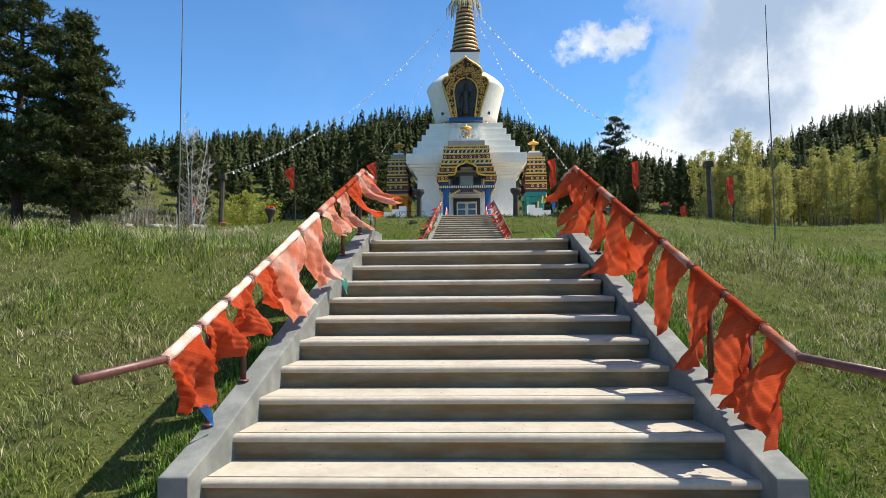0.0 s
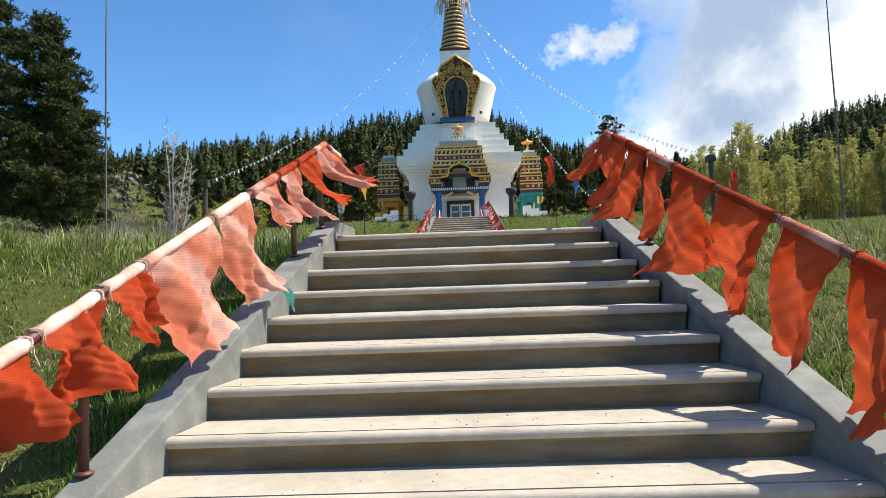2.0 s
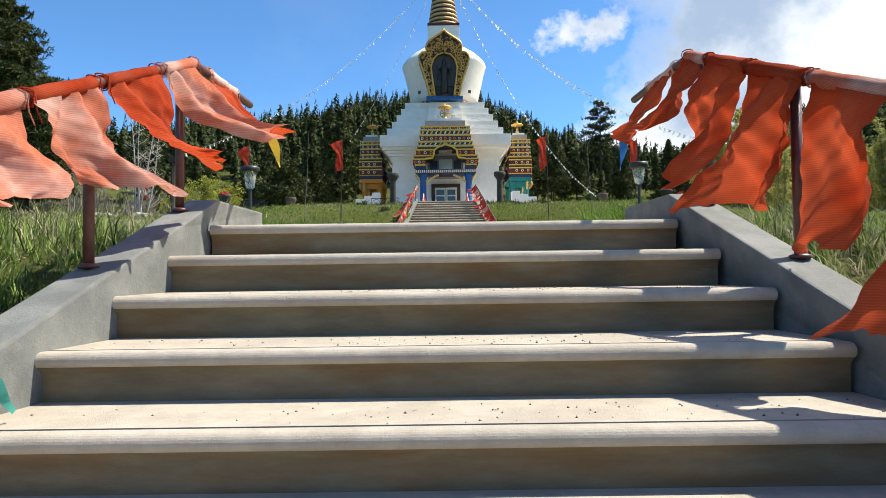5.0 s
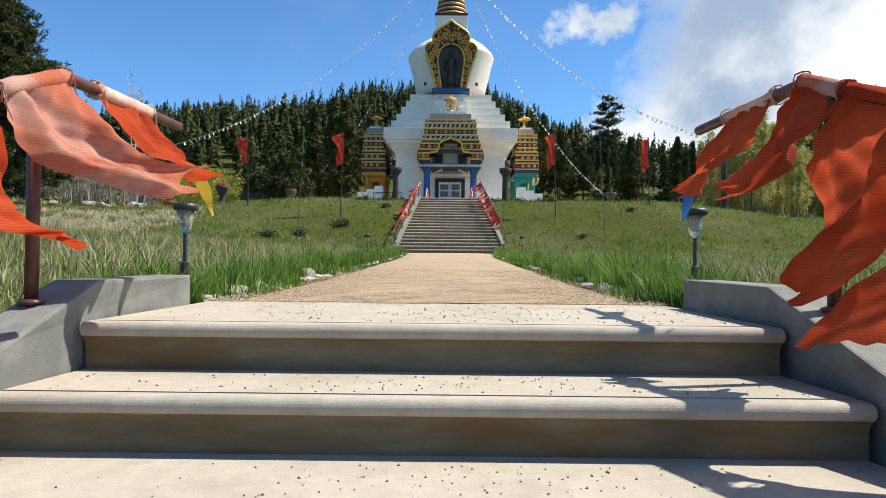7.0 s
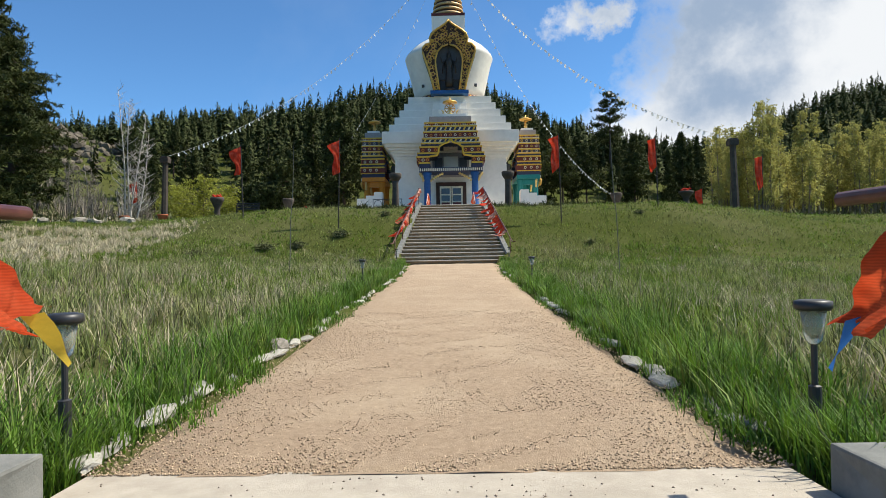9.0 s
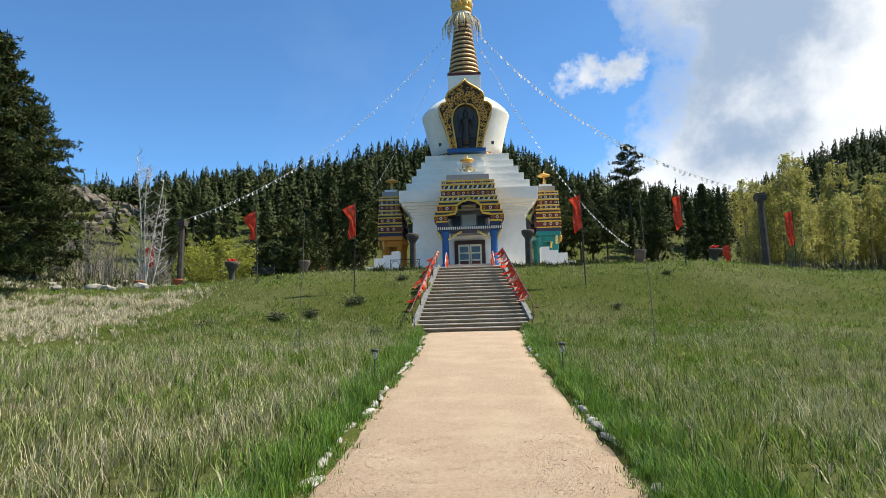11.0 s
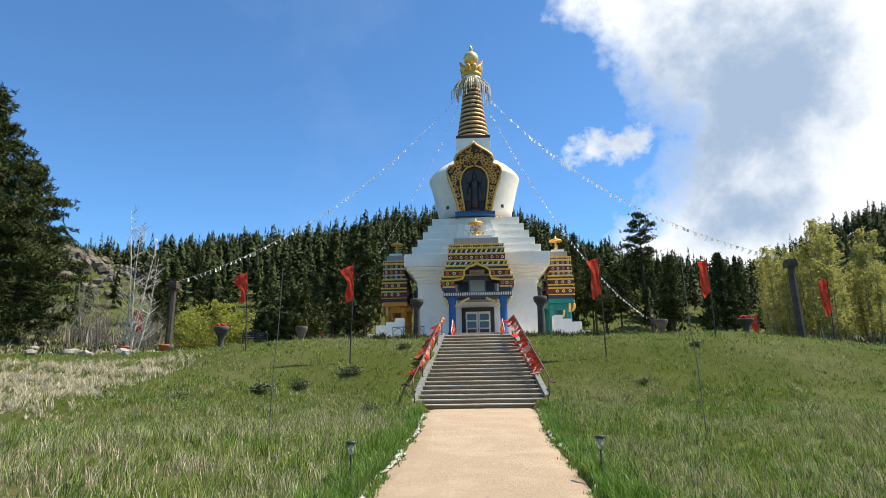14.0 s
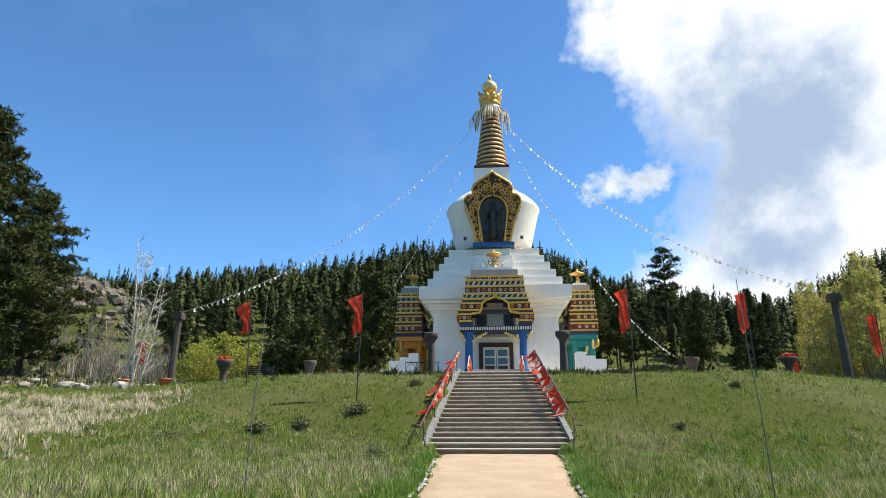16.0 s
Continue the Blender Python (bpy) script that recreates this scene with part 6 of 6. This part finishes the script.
def far_woods():
    """The wooded hills, beyond counting: one object."""
    rnd = np.random.default_rng(55)
    protos = []
    for k in range(7):
        protos.append(far_crown(rnd, 88, (0.19, 0.22, 0.17, 0.24, 0.20, 0.23, 0.15)[k], (0.10, 0.16, 0.06, 0.24, 0.12, 0.2, 0.05)[k], (0.85, 0.75, 1.0, 0.65, 0.9, 0.55, 1.0)[k]))
    vs, fs, base = [], [], 0
    spots = []
    n = 0
    while n < 8200:
        if n < 4300:
            x, y = rnd.uniform(-120, 75), rnd.uniform(88, 172)
            keep = 0.06 + 0.94 * smoothstep((y - 96) / 35)
        elif n < 6500:
            x, y = rnd.uniform(30, 260), rnd.uniform(140, 300)
            keep = 1
        else:
            x, y = rnd.uniform(-230, -60), rnd.uniform(70, 220)
            keep = 0.9
        if rnd.random() > keep or math.hypot((x + 72) / 17, (y - 106) / 12) < 1:
            continue
        spots.append((x, y))
        n += 1
    sx = np.array(spots)
    sz = ground_z(sx[:, 0], sx[:, 1])
    for k, (x, y) in enumerate(spots):
        v, f = protos[k % 7]
        a = rnd.uniform(0, 6.28)
        h = (rnd.uniform(3.8, 6.4) + 2.4 * rnd.random() ** 3) * (1.0 + 0.45 * smoothstep((y - 170) / 90))
        w = h * rnd.uniform(0.8, 1.15)
        c, s = math.cos(a), math.sin(a)
        q = np.stack([(v[:, 0] * c - v[:, 1] * s) * w + x, (v[:, 0] * s + v[:, 1] * c) * w + y, v[:, 2] * h + sz[k]], 1)
        vs.append(q)
        fs.append(f + base)
        base += len(v)
    tagged(raw_mesh("far_woods", np.concatenate(vs), np.concatenate(fs), M_NEEDLE_FAR), "dense dark conifer woods on the hillsides", "forest", kind="stuff")


far_woods()


# ---------------------------------------------------------------- grass
def grass_field(name, pts, height, spread, width, blades, material, label, seed):
    """Tufts of tapering bent blades, each two triangles long."""
    rnd = np.random.default_rng(seed)
    pts = np.asarray(pts, float)
    n = len(pts) * blades
    c = np.repeat(pts, blades, 0)
    patch = 1 + 0.38 * np.sin(2.3 * pts[:, 0] + 1.1 * pts[:, 1]) * np.sin(1.9 * pts[:, 1] - 1.3 * pts[:, 0]) + 0.2 * np.sin(6.1 * pts[:, 0] + 4.3 * pts[:, 1])
    hh = np.repeat(height * patch * rnd.uniform(0.45, 1.25, len(pts)), blades) * rnd.uniform(0.5, 1.15, n)
    a = rnd.uniform(0, 6.283, n)
    out = spread * rnd.uniform(0.1, 1.0, n) * hh
    root = c.copy()
    root[:, 0] += rnd.normal(scale=0.03, size=n)
    root[:, 1] += rnd.normal(scale=0.03, size=n)
    root[:, 2] -= 0.03
    dx, dy = np.cos(a), np.sin(a)
    wx, wy = -np.sin(a) * width * 0.5, np.cos(a) * width * 0.5
    mid = root + np.stack([dx * out * 0.35, dy * out * 0.35, hh * 0.62], 1)
    tip = root + np.stack([dx * out, dy * out + 0.12 * hh, hh], 1)
    w3 = np.stack([wx, wy, np.zeros(n)], 1)
    v = np.stack([root - w3, root + w3, mid + w3 * 0.75, mid - w3 * 0.75, tip], 1).reshape(-1, 3)
    i = np.arange(n) * 5
    f = np.concatenate([np.stack([i, i + 1, i + 2], 1), np.stack([i, i + 2, i + 3], 1), np.stack([i + 3, i + 2, i + 4], 1)])
    return tagged(raw_mesh(name, v, f, material), label, "grass", kind="stuff")


def free_of_built(x, y):
    """Where nothing is built on the ground."""
    k = TAPER / RUN
    in1 = (np.abs(x) < W1 / 2 + 0.24 - k * np.clip(y, 0, 4.4)) & (y > -0.3) & (y < 5.4)
    in2 = (np.abs(x - X2) < W2 / 2 + 0.3 - k * np.clip(y - Y2, 0, 8.3)) & (y > Y2 - 0.3) & (y < 46)
    onp = (np.abs(x - X2 * np.clip((y - 5) / 28, 0, 1)) < path_half(y) + 0.04) & (y > 5) & (y < Y2 + 0.3)
    foot = (np.abs(x) < 2.55) & (y < 0.0)
    plaza = (y > 47.4) & (y < 77.5) & (x > -14.4) & (x < 18.4)
    return ~(in1 | in2 | onp | foot | plaza)


def sow(n, x0, x1, y0, y1, seed, clump=0.0, power=1.0, soft=False):
    rnd = np.random.default_rng(seed)
    x, y = rnd.uniform(x0, x1, n), y0 + (y1 - y0) * rnd.random(n) ** power
    if clump:
        keep = (np.sin(1.7 * x + 0.9 * y) * np.sin(0.8 * x - 1.6 * y + 1) + rnd.uniform(-1, 1, n)) > clump
        x, y = x[keep], y[keep]
    rim = np.minimum(np.minimum(x - x0, x1 - x), np.minimum(y - y0, y1 - y)) if soft else np.full(len(x), 9.0)
    ok = free_of_built(x, y) & (rnd.random(len(x)) < np.clip(rim / 2.5 + 0.05, 0, 1))
    x, y = x[ok], y[ok]
    return np.stack([x, y, ground_z(x, y)], 1)


def plant_grass():
    near = np.concatenate([sow(40000, -10, -1.0, -4.5, 7.5, 1, soft=True), sow(40000, 1.0, 10, -4.5, 7.5, 2, soft=True), sow(8000, -24, 24, -12, 12, 31, soft=True)])
    grass_field("bank_grass", near, 0.10, 1.6, 0.0085, 5, M_GRASS, "mixed green and straw grass on the lower bank", 1)
    grass_field("bank_dry_grass", np.concatenate([sow(7000, -9, -1.5, -4.5, 6.5, 3, -0.1), sow(15000, 1.5, 9, -4.5, 6.5, 4, -0.1)]), 0.11, 1.9, 0.007, 5, M_DRY, "dry straw grass on the lower bank", 2)
    far = np.concatenate([sow(23000, -14, 1.0, 3.8, 35, 5, power=1.25, soft=True), sow(23000, -1.0, 14, 3.8, 35, 6, power=1.25, soft=True)])
    grass_field("meadow_grass", far, 0.25, 1.05, 0.011, 7, M_GRASS, "spring meadow grass beside the path", 3)
    grass_field("meadow_dry_grass", np.concatenate([sow(9000, -14, -2.2, 6, 34, 7, -0.2), sow(5000, 2.6, 14, 6, 34, 8, 0.1), sow(5000, -9, -1.7, 5.6, 18, 17, 0.1, 1.3), sow(2500, 1.9, 9, 5.6, 18, 18, 0.1, 1.3)]), 0.27, 1.25, 0.008, 4, M_DRY, "dry straw stems in the meadow", 4)
    rnd = np.random.default_rng(9)
    edge = []
    for side in (-1, 1):
        y = 5.4 + 27 * rnd.random(3800) ** 1.4
        x = X2 * (y - 5) / 28 + side * (path_half(y) + 0.06 + np.abs(rnd.normal(scale=0.36, size=3800)))
        edge.append(np.stack([x, y, ground_z(x, y)], 1))
    grass_field("path_edge_grass", np.concatenate(edge), 0.22, 0.9, 0.009, 9, M_LUSH, "lush green grass along the path edge", 5)
    rag = []
    for side in (-1, 1):
        y = 5.5 + 26 * rnd.random(900) ** 1.4
        keep = np.sin(2.1 * y + side) + np.sin(5.3 * y) * 0.7 + rnd.uniform(-0.6, 0.6, 900) > 0.2
        y = y[keep]
        x = X2 * (y - 5) / 28 + side * (path_half(y) + 0.02 - np.abs(rnd.normal(scale=0.07, size=len(y))))
        rag.append(np.stack([x, y, path_z(y) + 0.02], 1))
    grass_field("creeping_grass", np.concatenate(rag), 0.085, 1.3, 0.008, 8, M_LUSH, "short grass creeping onto the sandy path", 12)
    wall = []
    for side in (-1, 1):
        y = rnd.uniform(-0.2, 5.6, 1500)
        x = side * (W1 / 2 + 0.26 - TAPER / RUN * np.clip(y, 0, 4.4) + np.abs(rnd.normal(scale=0.22, size=1500)))
        wall.append(np.stack([x, y, ground_z(x, y)], 1))
    grass_field("wall_edge_grass", np.concatenate(wall), 0.13, 0.8, 0.009, 6, M_LUSH, "lush grass beside the stair wall", 6)
    bank = np.concatenate([sow(24000, -30, 0, 29, 48, 10), sow(24000, 0, 32, 29, 48, 11), sow(7000, -30, -10, 6, 34, 12, soft=True), sow(7000, 10, 32, 6, 36, 13, soft=True)])
    grass_field("slope_grass", bank, 0.17, 1.5, 0.018, 4, M_GRASS, "green grass on the bank below the plaza", 7)
    grass_field("reed_patch", sow(13000, -31, -13.6, 27.0, 40, 14, 0.05, soft=True), 0.30, 1.1, 0.024, 8, M_REED, "patch of tall pale dry reeds", 8)
    scrub = np.concatenate([sow(12000, -60, -19, 44, 84, 21, -0.3), sow(9000, -70, 60, 72, 125, 22, -0.3), sow(3000, 12, 40, 47, 80, 23)])
    grass_field("hillside_scrub", scrub, 0.42, 1.2, 0.10, 6, M_SAGE, "grey-green scrub and tufts on the hillsides", 10)
    grass_field("hillside_straw", np.concatenate([sow(9000, -60, -19, 42, 84, 24, 0.1), sow(5000, -70, 60, 72, 120, 25, 0.1)]), 0.34, 1.2, 0.07, 4, M_DRY, "dry straw tufts on the hillsides", 11)
    grass_field("bare_thicket", np.concatenate([sow(420, -62, -34, 70, 92, 41, 0.1), sow(60, -36, -29, 56, 64, 42, 0.1)]), 2.2, 0.6, 0.05, 10, M_TWIG, "bare grey-brown thicket on the hillside", 13)
    hedge = np.concatenate([sow(900, -11, -2.4, 44.5, 46.2, 15), sow(900, 2.6, 11, 44.5, 46.2, 16)])
    grass_field("low_hedge", hedge, 0.42, 1.0, 0.06, 8, M_NEEDLE, "low dark shrubs along the plaza edge", 9)


plant_grass()
